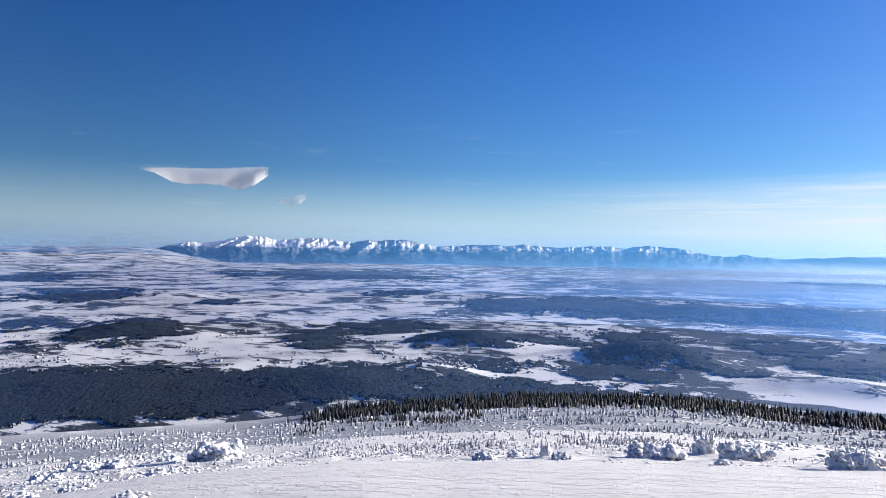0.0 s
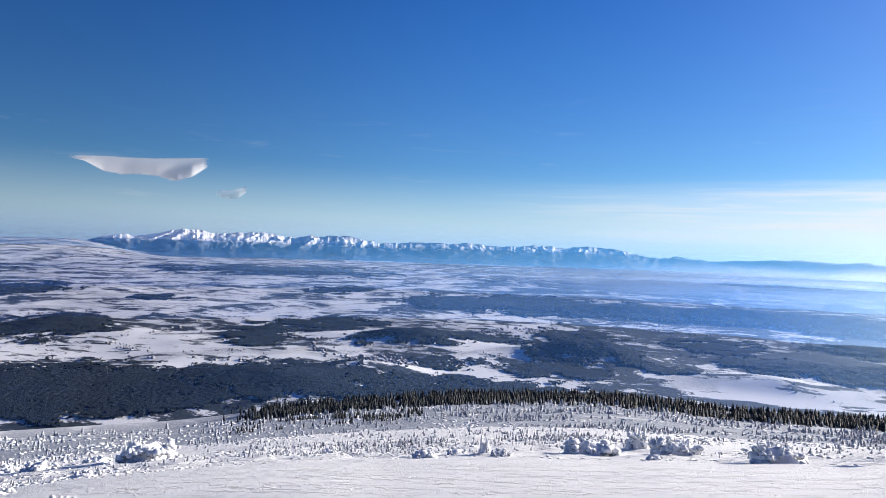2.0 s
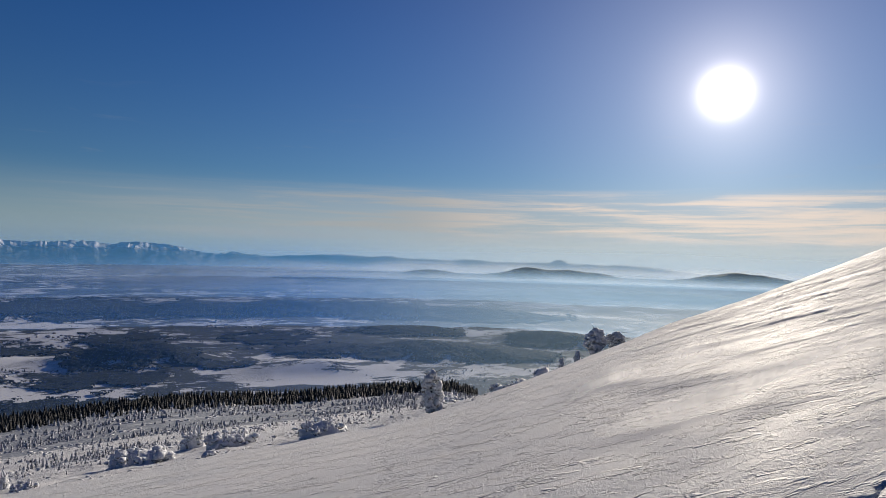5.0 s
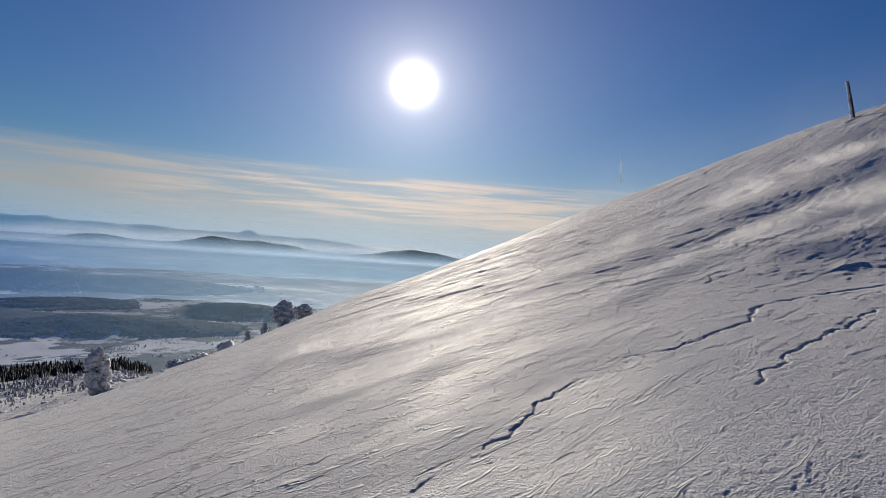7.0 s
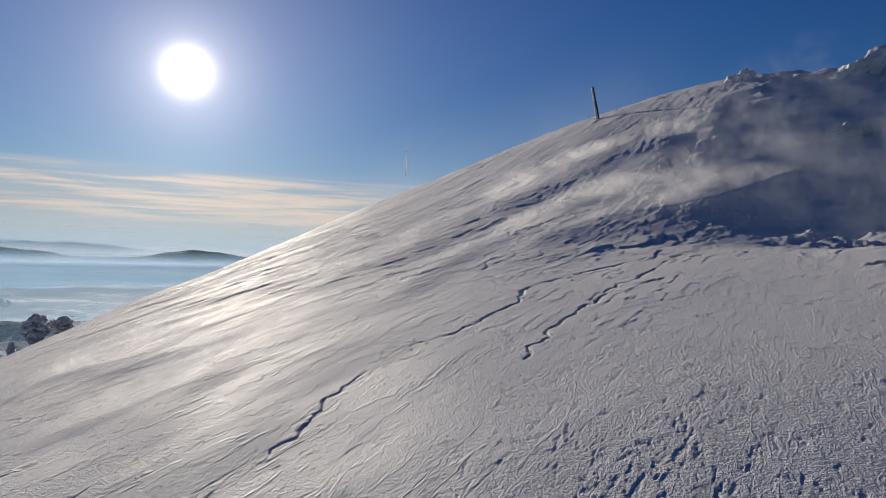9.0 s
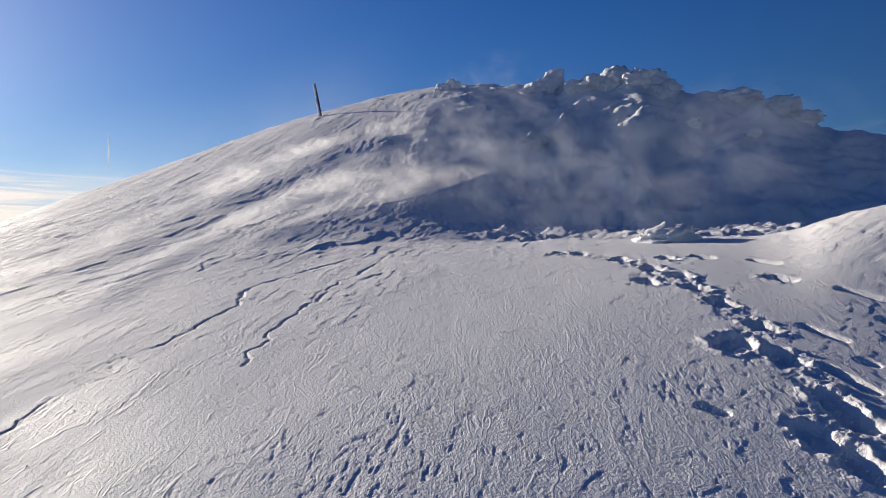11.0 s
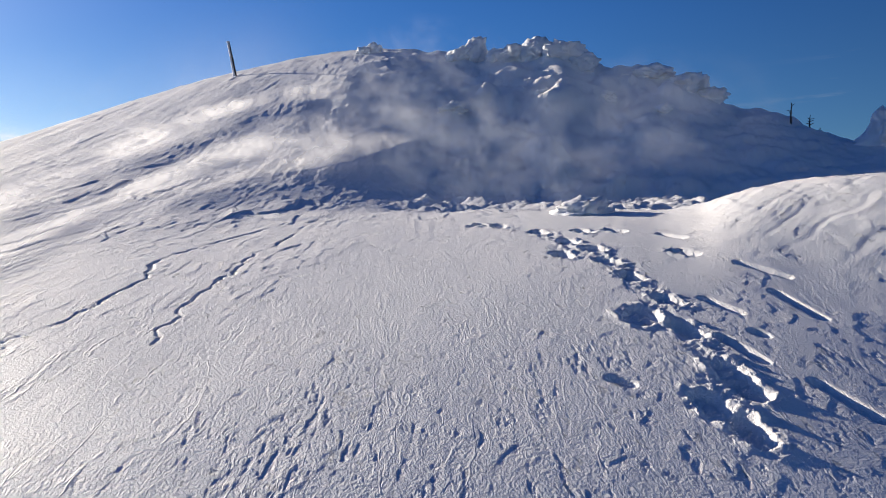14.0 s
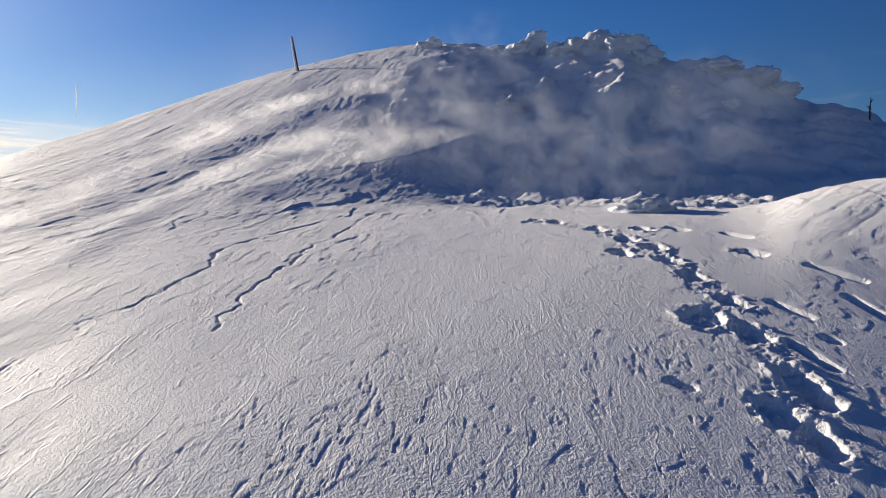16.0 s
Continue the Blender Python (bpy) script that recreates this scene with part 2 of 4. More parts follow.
SHOULDER = profile([(-60, -14.5), (-35, -14.5), (-27, -15.0), (-18, -15.3), (-14, -15.1), (-4, -14.3), (6, -13.5), (13.5, -13.1), (20, -12.7), (30, -12.9),
                    (39, -12.2), (44, -11.9), (60, -12)], 1.5)
DRIFT = profile([(-180, 0), (122, 0), (134, 0.06), (140, 0.08), (143, 0.2), (144.5, 0.36), (147, 0.52), (150.5, 0.68), (155, 0.85), (164, 1.0), (178, 0)], 0.8)
FLOOR = -98.0
SCOOP = 0.55
# distant hills: bearing, distance, half width in degrees, half depth, height
WOODED = [(42.5, 2600, 3.4, 110, 36), (51, 2700, 4.0, 120, 47), (57, 2700, 3.6, 110, 36), (68.5, 2900, 5, 120, 52), (62.5, 1750, 7.5, 110, 17), (33, 2250, 5, 110, 14),
          (39, 1060, 12, 55, 15), (24, 1090, 11, 60, 10), (44, 640, 9, 36, 10), (18.3, 620, 5, 34, 13), (53.2, 760, 4.2, 40, 15), (2.5, 680, 4.5, 36, 10),
          (-26, 820, 4, 50, 8), (41, 830, 4.5, 30, 7)]
BARE = [(53.9, 4400, 0.85, 70, 66), (50, 4500, 9, 120, 44), (60, 4550, 6, 120, 40), (36, 4650, 14, 160, 80), (-30, 480, 14, 50, 8), (-9, 460, 7, 40, 9),
        (-1, 500, 4, 25, 8), (33, 560, 5, 30, 6), (48, 900, 4, 40, 7)]
HILLS = WOODED + BARE


def plain(b, r):
    x, y = r * np.sin(np.radians(b)), r * np.cos(np.radians(b))
    z = FLOOR + (4.0 * fbm(x / 330, y / 330, 4, 11) + 2.6 * fbm(x / 85, y / 85, 3, 12)) * ease(r, 330, 700)
    lo, hi = (r.min(), r.max()) if r.size else (0, 0)
    for hb, hr, wb, wr, h in HILLS:
        if hr + 3 * wr < lo or hr - 3 * wr > hi:
            continue
        u = ((b - hb + 180) % 360 - 180) / wb
        v = (r - hr) / wr
        q = np.exp(-0.9 * (u * u + v * v))
        z = z + h * q * (1 + 0.22 * fbm(x / (wr * 1.1), y / (wr * 1.1), 3, 5))
    rim = ease(r, 2300, 4700) * (0.08 + 0.92 * ease((b + 180) % 360 - 180, -17, -26))
    return z + rim * (80 + 7 * fbm(x / 500, y / 500, 4, 23))


def near_form(b, r):
    """Height over the eye's foot, near the summit."""
    crest, reach = np.tan(np.radians(CREST(b))), REACH(b)
    turn = np.radians(b)
    lead = 0.10 * np.sin(turn) - 0.12 * np.cos(turn)          # the tilt of the ground round the eye
    # a level floor in the lee, where the steep face under the rocks begins
    lee = ease(b, 92, 136) * ease(b, 215, 175)
    start = 2.0 + 7.0 * ease(b, 60, 92) * ease(b, 230, 190) + 9.5 * lee
    span = reach - start
    s = np.clip((r - start) / span, 0, 1)
    flat = lead + (0.075 - lead) * lee
    floor_height = lambda q: lead * q - (lead - flat) * np.where(q < 15, np.maximum(q - 9, 0) ** 2 / 12, q - 12)
    z0, z1 = floor_height(start), EYE + reach * crest
    end = crest * (1 - 0.3 * ease(b, 85, 112) - 0.5 * ease(b, 110, 135))
    z = (2 * s ** 3 - 3 * s ** 2 + 1) * z0 + (s ** 3 - 2 * s ** 2 + s) * span * flat + (3 * s ** 2 - 2 * s ** 3) * z1 + (s ** 3 - s ** 2) * span * end
    z = np.where(r < start, floor_height(r), z)
    # away from the sun the ground near the eye rolls over
    x, y = r * np.sin(turn), r * np.cos(turn)
    q = 0.92 * x + 0.39 * y
    roll = np.maximum(3.5 - q, 0)
    roll = 2.0 - 0.5 * np.where(roll < 4.2, roll ** 2, 17.64 + 8.4 * (roll - 4.2))
    z = z + 0.048 * roll * ease(r, 15, 8) * ease(b, 70, 95) * ease(b, 260, 215)
    # the hollow blown out under the rocks, behind the sunlit rib
    bw, rw = b + 7.0 * fbm(x / 5.5, y / 5.5, 4, 501, 0.55), r + 1.6 * fbm(x / 5 + 7, y / 5, 4, 502)
    z = z - SCOOP * ease(bw, 111, 128) * ease(bw, 178, 152) * ease(rw, 15.5, 21.0) * ease(r, reach, reach - 7)
    # past the crest the ground turns over and falls away
    past = np.maximum(r - reach, 0)
    bend = 55.0
    u = np.minimum(past / bend, 1)
    z = z + end * past + (-0.42 - end) * (bend * (u ** 3 - u ** 4 / 2) + np.maximum(past - bend, 0))
    # the long shrubby shoulder in front
    logr = np.log(np.maximum(r, 1.0))
    el = np.interp(logr, np.log([13, 26, 42, 80, 150, 250]), [0, 0.05, 0.22, 0.5, 0.8, 1.0])
    tilt = CREST(b) + (SHOULDER(b) - CREST(b)) * el
    shelf = EYE + np.minimum(r, 250) * np.tan(np.radians(tilt)) - 0.5 * np.maximum(r - 250, 0) * ease(r, 250, 300)
    turned = (b + 180) % 360 - 180
    w = ease(turned, 62, 44) * ease(turned, -100, -70) * ease(r, 10, 16)
    return z + (shelf - z) * w


def lie(b, r):
    b, r = np.broadcast_arrays(np.asarray(b, float), np.asarray(r, float))
    out = np.empty(b.shape)
    close, wide = r < 60, r > 330
    mid = ~(close | wide)
    if close.any():
        out[close] = near_form(b[close], r[close])
    if wide.any():
        out[wide] = plain(b[wide], r[wide])
    if mid.any():
        n, f = near_form(b[mid], r[mid]), plain(b[mid], r[mid])
        out[mid] = np.where(r[mid] < 110, n, np.maximum(n, f))
    return out


def ground_at(b, r):
    return float(lie(np.array([b]), np.array([r]))[0])


def spot(b, r, up=0.0):
    v = heading(b) * r
    return Vector((v.x, v.y, ground_at(b, r) + up))


def sheet(name, bs, rs, height, mat, keep=None, smooth=True):
    """A polar sheet of quads over the bearings bs and the distances rs."""
    B, Rr = np.meshgrid(bs, rs)
    x, y = Rr * np.sin(np.radians(B)), Rr * np.cos(np.radians(B))
    z = height(B, Rr)
    n, k = len(bs), len(rs)
    co = np.stack([x, y, z], 2).reshape(-1, 3)
    i = np.arange(n * k).reshape(k, n)
    quads = np.stack([i[:-1, :-1], i[1:, :-1], i[1:, 1:], i[:-1, 1:]], 2).reshape(-1, 4)
    if keep is not None:
        mask = keep(B, Rr).reshape(-1)
        quads = quads[mask[quads].all(1)]
        used, inv = np.unique(quads, return_inverse=True)
        co, quads = co[used], inv.reshape(-1, 4)
    me = bpy.data.meshes.new(name)
    me.vertices.add(len(co))
    me.vertices.foreach_set("co", co.astype(np.float32).ravel())
    me.loops.add(quads.size)
    me.loops.foreach_set("vertex_index", quads.astype(np.int32).ravel())
    me.polygons.add(len(quads))
    me.polygons.foreach_set("loop_start", np.arange(0, quads.size, 4, dtype=np.int32))
    me.polygons.foreach_set("loop_total", np.full(len(quads), 4, dtype=np.int32))
    me.polygons.foreach_set("use_smooth", np.full(len(quads), smooth))
    me.materials.append(mat)
    me.update(calc_edges=True)
    me.validate()
    return new(name, me)


WX, WY = math.cos(radians(WIND_TURN)), math.sin(radians(WIND_TURN))


def first_sight(b, e):
    """The distance at which the ground comes up to elevation e as seen from the eye at bearing b."""
    rs = np.geomspace(1.5, 59.9, 500) if e > -14.5 or b > 45 else np.geomspace(1.5, 240, 700)
    els = np.degrees(np.arctan((near_form(np.full(len(rs), float(b)), rs) - EYE) / rs))
    hit = np.nonzero(els >= e)[0]
    return float(rs[hit[0]]) if len(hit) else float(rs[-1])


@functools.lru_cache(None)
def footing(b, e):
    """The ground point seen at bearing b and elevation e."""
    r = first_sight(b, e)
    return r * math.sin(radians(b)), r * math.cos(radians(b))


# long cracks of the crust, then the boot prints of one trail and the drag marks beside it (bearing, elevation)
CRACKS = [[(67.6, -21.8), (72.7, -19.3), (75.2, -17.5), (77.1, -16.5), (78.2, -15.0), (79.1, -13.6), (82.6, -11.3), (85.8, -10.1), (86.9, -8.9), (90.1, -7.7), (92.9, -6.3), (96.0, -4.7),
           (96.6, -3.4), (100.6, -2.1), (106.1, -0.6)],
          [(96.2, -9.7), (98.4, -7.9), (99.1, -6.9), (101.7, -4.8), (103.2, -4.3), (103.9, -3.2), (106.7, -1.9), (109.6, 0.0)],
          [(78.6, -14.0), (82.9, -11.6), (86.2, -10.5)], [(62, -11), (66, -10.2), (70, -8.8)]]
PRINTS = [(147.0, -14.9), (144.3, -13.4), (145.7, -10.9), (142.0, -7.8), (138.6, -6.8), (140.4, -5.5), (137.4, -3.8), (135.5, -2.7), (134.3, -1.8), (131.6, -2.3), (131.9, -1.3),
          (129.4, -0.6), (125.9, -0.1), (123.8, -0.1), (141.7, -2.0), (133.1, -0.5), (135.9, -0.4), (137.9, -7.2), (146.6, -11.9)]
DRAGS = [((145.8, -2.9), (149.3, -3.7)), ((148.5, -4.6), (151.8, -6.2)), ((143.3, -5.3), (145.9, -6.2)), ((144.8, -8.2), (147.8, -9.7)), ((151.7, -11.0), (155.8, -12.9)),
         ((139.7, -0.6), (141.5, -1.0)), ((147.3, -7.7), (147.8, -7.8)), ((136.4, -12.2), (137.5, -12.4))]


# spurs on the face: bearing and elevation of both ends, height, half width
SPURS = [(137.2, 12.4, 130.6, 9.9, 0.7, 0.8), (124.9, 11.2, 121.5, 9.7, 0.5, 0.45), (129.5, 6.2, 131.4, 3.7, 0.7, 0.55), (132.4, 2.0, 136.4, 3.7, 0.4, 0.5),
         (139.8, 11.0, 141.0, 10.6, 0.5, 0.5)]


def off_line(x, y, a, c):
    """The distance to the stretch from a to c."""
    dx, dy = c[0] - a[0], c[1] - a[1]
    t = np.clip(((x - a[0]) * dx + (y - a[1]) * dy) / max(dx * dx + dy * dy, 1e-9), 0, 1)
    return np.hypot(x - a[0] - t * dx, y - a[1] - t * dy)


def relief(b, r):
    """Wind-carved crust: ribs, scarps, cracks, a drift, boot prints."""
    x, y = r * np.sin(np.radians(b)), r * np.cos(np.radians(b))
    u, v = x * WX + y * WY, -x * WY + y * WX
    wind = ease(b, 48, 75)
    ribs = fbm(u / 2.4, v / 0.42, 4, 31)
    big = fbm(u / 9, v / 2.2, 4, 41)
    calm = ease(r, 1.0, 3) * ease(r, 90, 62)

    # crust broken into thin shingles: small in the open, deep scallops under the rocks
    open_slope = wind * ease(y + 0.45 * r, -0.9, 1.2)
    vj = v + 0.03 * fbm(x * 4.5, y * 4.5, 5, 33, 0.65)

    def crust(pitch, along, seed, start, drop=0.12, warp=1.0):
        saw = vj / pitch + warp * fbm(u / along, v / (along * 0.42), 4, seed, 0.55)
        saw = saw - np.floor(saw)
        return (saw - ease(saw, 1 - drop, 1.0)) * ease(fbm(u / along * 1.3 + 5, vj / pitch * 0.55, 3, seed + 7), start, start + 0.22)

    near_in, far_in = ease(r, 40, 18) * np.clip(r / 6.5, 0.8, 2.6), ease(r, 8, 15)
    z = 0.0025 * ribs * open_slope + 0.09 * big * ease(r, 6, 22) * (0.45 + 0.55 * wind)
    z = z + near_in * open_slope * (0.006 * ease(r, 4.0, 7.5) * crust(0.28, 0.9, 301, 0.08, 0.06) + 0.010 * ease(r, 6, 10) * crust(0.8, 2.2, 321, 0.15, 0.05))
    # in the lee the crust breaks along another line
    u2, v2 = 0.5 * x - 0.87 * y, -0.87 * x - 0.5 * y + 0.03 * fbm(x * 4.5, y * 4.5, 5, 34, 0.65)

    def lee_crust(pitch, along, seed, start):
        saw = v2 / pitch + 0.7 * fbm(u2 / along, v2 / (along * 0.5), 4, seed, 0.55)
        saw = saw - np.floor(saw)
        return (saw - ease(saw, 0.88, 1.0)) * ease(fbm(u2 / along * 2.2, v2 / pitch * 0.6, 3, seed + 7), start, start + 0.2)

    z = z + near_in * ease(b, 75, 95) * ease(y, 1.0, -0.6) * 0.004 * lee_crust(0.25, 0.6, 381, 0.16)
    z = z + 0.34 * ease((b + 180) % 360 - 180, 56, 44) * ease(r, 16, 34) * np.abs(fbm(x / 3.0, y / 3.0, 4, 411, 0.55))
    face = ease(b, 74, 96) * ease(b, 150, 128)
    z = z + far_in * face * ease(b, 66, 100) * (0.028 * crust(0.55, 1.5, 331, 0.05, 0.2) + 0.014 * crust(0.26, 0.8, 341, 0.0, 0.3) + 0.06 * crust(1.5, 3.5, 351, 0.25, 0.15))
    z = z + far_in * ease(b, 52, 66) * (1 - face) * (0.040 * crust(0.8, 3.0, 361, 0.08, 0.12) + 0.022 * crust(0.35, 1.5, 371, 0.05, 0.2))
    # rime-crusted lumps on the steep face
    rough = ease(b, 110, 124) * ease(r, 15, 21)
    z = z + rough * (0.38 * fbm(u / 5, v / 2.2, 4, 43) + 0.34 * np.abs(fbm(x / 3.0, y / 3.0, 5, 47)) + 0.16 * fbm(x / 0.9, y / 0.9, 4, 49, 0.6))
    ledge = (near_form(b, np.minimum(r, 59.0)) + 0.5 * fbm(x / 3, y / 3, 3, 53)) / 0.75
    ledge = ledge - np.floor(ledge)
    z = z + rough * 0.20 * (ease(ledge, 0.55, 1.0) - ledge)
    # broken drifts and blocks along the foot of the face
    foot = ease(b, 112, 122) * ease(r, 12.0, 15.0) * ease(r, 23, 18)
    z = z + foot * (0.42 * np.abs(fbm(x / 2.0 + 3, y / 1.5, 5, 441, 0.6)) + 0.16 * fbm(x / 0.7, y / 0.7, 4, 447, 0.6) - 0.12)
    # lit spurs standing out of the shaded face
    for b0, e0, b1, e1, tall, wide in SPURS:
        p0, p1 = footing(b0, e0), footing(b1, e1)
        d = off_line(x + 0.5 * fbm(x, y, 4, 201, 0.6), y + 0.5 * fbm(x + 9, y, 4, 202, 0.6), p0, p1)
        z = z + tall * np.exp(-(d / wide) ** 2)
    # the drift with a sharp crest at the hollow's edge
    q = r + 0.5 * fbm(b / 9, 0 * r, 2, 83) + 0.10 * fbm(x * 1.5, y * 1.5, 3, 84)
    drift = DRIFT(b) * ease(q, 6.0, 11.4) ** 1.4 * ease(q, 13.2, 11.7)
    flow = b * 1.9 - (q - 9) * 5 + 3.5 * fbm(x / 1.3, y / 1.3, 3, 85)
    z = z + drift + 0.007 * ease(drift, 0.05, 0.4) * (ease(np.abs((flow / 3.1) % 2 - 1), 0.0, 0.35) + 0.6 * fbm(flow * 1.3, q * 0.8, 3, 86))
    near = r < 15
    xn, yn, zn = x[near], y[near], z[near]
    if len(xn):
        jx = xn + 0.10 * fbm(xn * 3.2, yn * 3.2, 6, 91, 0.62)
        jy = yn + 0.10 * fbm(xn * 3.2 + 40, yn * 3.2, 6, 92, 0.62)
        kx, ky = jx + 0.035 * fbm(xn * 9, yn * 9, 3, 95), jy + 0.035 * fbm(xn * 9 + 5, yn * 9, 3, 99)
        broken = 0.2 + 0.8 * ease(fbm(xn * 2.0, yn * 2.0, 3, 94), -0.3, 0.1)
        # short breaks and chips in the crust, drawn out along the wind
        un, vn, rn = u[near], v[near], r[near]
        windward = ease(rn, 2, 3) * ease(b[near], 55, 75)
        patchy = windward * (0.25 + 0.75 * ease(fbm(xn * 0.9, yn * 0.9, 3, 97), -0.2, 0.35))
        zn = zn - 0.0036 * ease(rn, 15, 9) * patchy * ease(fbm(un * 4.6, vn * 14, 4, 96, 0.62), 0.37, 0.44)
        zn = zn - 0.0030 * ease(rn, 9, 5) * windward * ease(fbm(un * 8.5 + 3, vn * 22, 4, 106, 0.62), 0.36, 0.45)
        for k, line in enumerate(CRACKS):
            pts = [footing(*p) for p in line]
            for a, c in zip(pts, pts[1:]):
                zn = zn - (0.030 if k < 2 else 0.012) * np.clip(rn / 8, 0.35, 1.2) * np.exp(-(off_line(kx, ky, a, c) / (0.002 * rn + 0.002)) ** 2) * broken
        crumbs = fbm(xn * 11, yn * 11, 3, 93)
        trail = [footing(*p) for p in PRINTS[:14]]
        churn = np.full_like(zn, 9.0)
        for a, c in zip(trail, trail[1:]):
            churn = np.minimum(churn, off_line(jx, jy, a, c))
        churn = ease(churn, 0.24, 0.10)
        zn = zn + churn * (0.035 * np.abs(fbm(xn * 7, yn * 7, 4, 98, 0.65)) - 0.013)
        cut, rim = np.zeros_like(zn), np.zeros_like(zn)
        for k, (pb, pe) in enumerate(PRINTS):
            px, py = footing(pb, pe)
            gx, gy = 11 * math.sin(radians(126)) - px, 11 * math.cos(radians(126)) - py
            hx, hy = 0.09 * gx / math.hypot(gx, gy), 0.09 * gy / math.hypot(gx, gy)
            d = off_line(jx * 0.5 + xn * 0.5, jy * 0.5 + yn * 0.5, (px - hx, py - hy), (px + hx, py + hy))
            cut = np.maximum(cut, (0.05 + 0.04 * (k % 3 == 0)) * ease(d, 0.13, 0.06))
            rim = np.maximum(rim, 0.016 * np.exp(-((d - 0.15) / 0.05) ** 2) * np.maximum(0, 0.4 + 1.8 * crumbs))
        for a, c in DRAGS:
            d = off_line(xn, yn, footing(*a), footing(*c))
            cut = np.maximum(cut, 0.05 * ease(d, 0.075, 0.02))
        z[near] = zn + rim * (1 - ease(cut, 0, 0.08)) - cut * (1 + 0.35 * crumbs)
    return z * calm


def slope_height(b, r):
    return lie(b, r) + relief(b, r)


def columns(near):
    out = np.concatenate([np.linspace(-35.5, 45, 230 if near else 200, endpoint=False), np.linspace(45, 158, 1080 if near else 230, endpoint=False), np.linspace(158, 324.5, 48)])
    return out


NEAR_RINGS = np.concatenate([[0.05, 0.5, 1.0], np.geomspace(1.5, 2.6, 12, endpoint=False), np.geomspace(2.6, 14, 430, endpoint=False), np.geomspace(14, 45, 210, endpoint=False), np.geomspace(45, 90, 30)])
slope = sheet("snow_slope", columns(True), NEAR_RINGS, slope_height, SNOW)
tagged(slope, "wind-carved white snow covering the summit slope", "snow", kind="structure")
far = sheet("ground", columns(False), np.geomspace(86, 4950, 330), lambda b, r: lie(b, r) - 0.05 * ease(r, 110, 86), LAND)
tagged(far, "snowy lowland with fields, hedges and woods", "ground", kind="structure")

# ---- the far mountain range ----
SKYLINE = profile([(-60, -2), (-30, -1.2), (-24.3, -0.3), (-23.3, 0.09), (-21.5, 0.4), (-20.6, 0.22), (-18.8, 0.54), (-17.9, 0.9), (-16.3, 0.98), (-14.2, 0.63),
                   (-12.7, 0.81), (-10.8, 0.89), (-8.3, 0.53), (-7.3, 0.75), (-3.3, 0.82), (-2.2, 0.53), (-0.2, 0.25), (2.1, 0.44), (3.9, 0.46),
                   (5.9, 0.44), (7.6, 0.57), (9.4, 0.34), (12.3, 0.38), (13.3, 0.54), (15.7, 0.43), (18, 0.55), (20.7, 0.35), (22.5, -0.1),
                   (24.2, -0.21), (25.5, 0), (26.7, -0.25), (33, -0.7), (42, -1.6), (70, -3)], 0.35)


def range_height(b, r):
    x, y = r * np.sin(np.radians(b)), r * np.cos(np.radians(b))
    s = np.clip((r - 3850) / 750, 0, 1)
    top = EYE + 4600 * np.tan(np.radians(SKYLINE(b) - 0.05)) + 9 * (0.35 - np.abs(fbm(b / 0.8, b * 0, 4, 66, 0.5)) * 2) * ease(b, -25, -20)
    base = -96.0
    # spurs that run down towards the basin, each with a lit and a shaded flank
    bent = b + 1.3 * fbm(x / 260, y / 260, 3, 71) + 0.8 * (1 - s) * fbm(b / 2.5, b * 0, 2, 73)
    spur = np.abs(fbm(bent / 1.5, s * 0.9, 3, 61, 0.5)) * 2.0 + 0.5 * np.abs(fbm(x / 60, y / 60, 4, 62, 0.5))
    rise = s ** 0.9 * (1 - 0.62 * np.minimum(spur, 1) * (1 - s) ** 0.6)
    foothill = 0.30 * ease(s, 0.0, 0.3) * ease(s, 0.65, 0.3) * (0.5 + fbm(x / 170, y / 170, 3, 64))
    return base + (top - base) * np.maximum(rise, foothill) * ease(r, 4940, 4610) - 6 * ease(r, 3950, 3850)


mountains = sheet("mountain_range", np.arange(-34, 48, 0.085), np.concatenate([np.linspace(3850, 4600, 120), np.linspace(4606, 4940, 14)]), range_height, RANGE, smooth=False)
tagged(mountains, "distant jagged mountain range with snowy peaks and blue wooded feet", "mountain range", kind="structure")


# ---- shapes ----


def part(name, data, mat, parent=None, label=""):
    """Links a mesh (a bmesh or verts and faces) as one object, under a thing if given."""
    me = bpy.data.meshes.new(name)
    if isinstance(data, tuple):
        me.from_pydata(np.asarray(data[0]).tolist(), [], np.asarray(data[1]).tolist() if isinstance(data[1], np.ndarray) else data[1])
    else:
        data.to_mesh(me)
        data.free()
    me.polygons.foreach_set("use_smooth", np.ones(len(me.polygons), dtype=bool))
    me.materials.append(mat)
    me.update()
    ob = new(name, me)
    if parent:
        ob.parent = parent
    if label:
        ob["label"] = label
    return ob


def ball(level):
    bm = bmesh.new()
    bmesh.ops.create_icosphere(bm, subdivisions=level, radius=1.0)
    v = np.array([p.co[:] for p in bm.verts])
    f = np.array([[p.index for p in q.verts] for q in bm.faces])
    bm.free()
    return v, f


BALLS = {k: ball(k) for k in (1, 2, 3, 4)}


def clumped(centres, sizes, rng, level=1, rough=0.25, flat=0.8):
    """Many small uneven lumps as one set of verts and faces."""
    v0, f0 = BALLS[level]
    vs, fs = [], []
    for k, (c, w) in enumerate(zip(centres, sizes)):
        turn = np.array(Euler(rng.uniform(0, 6.28, 3)).to_matrix())
        jit = 1 + rough * rng.uniform(-1, 1, (len(v0), 1))
        scale = rng.uniform(0.75, 1.25, 3) * np.array([1, 1, flat])
        vs.append((v0 * jit) @ turn.T * scale * w + c)
        fs.append(f0 + k * len(v0))
    return np.concatenate(vs), np.concatenate(fs)


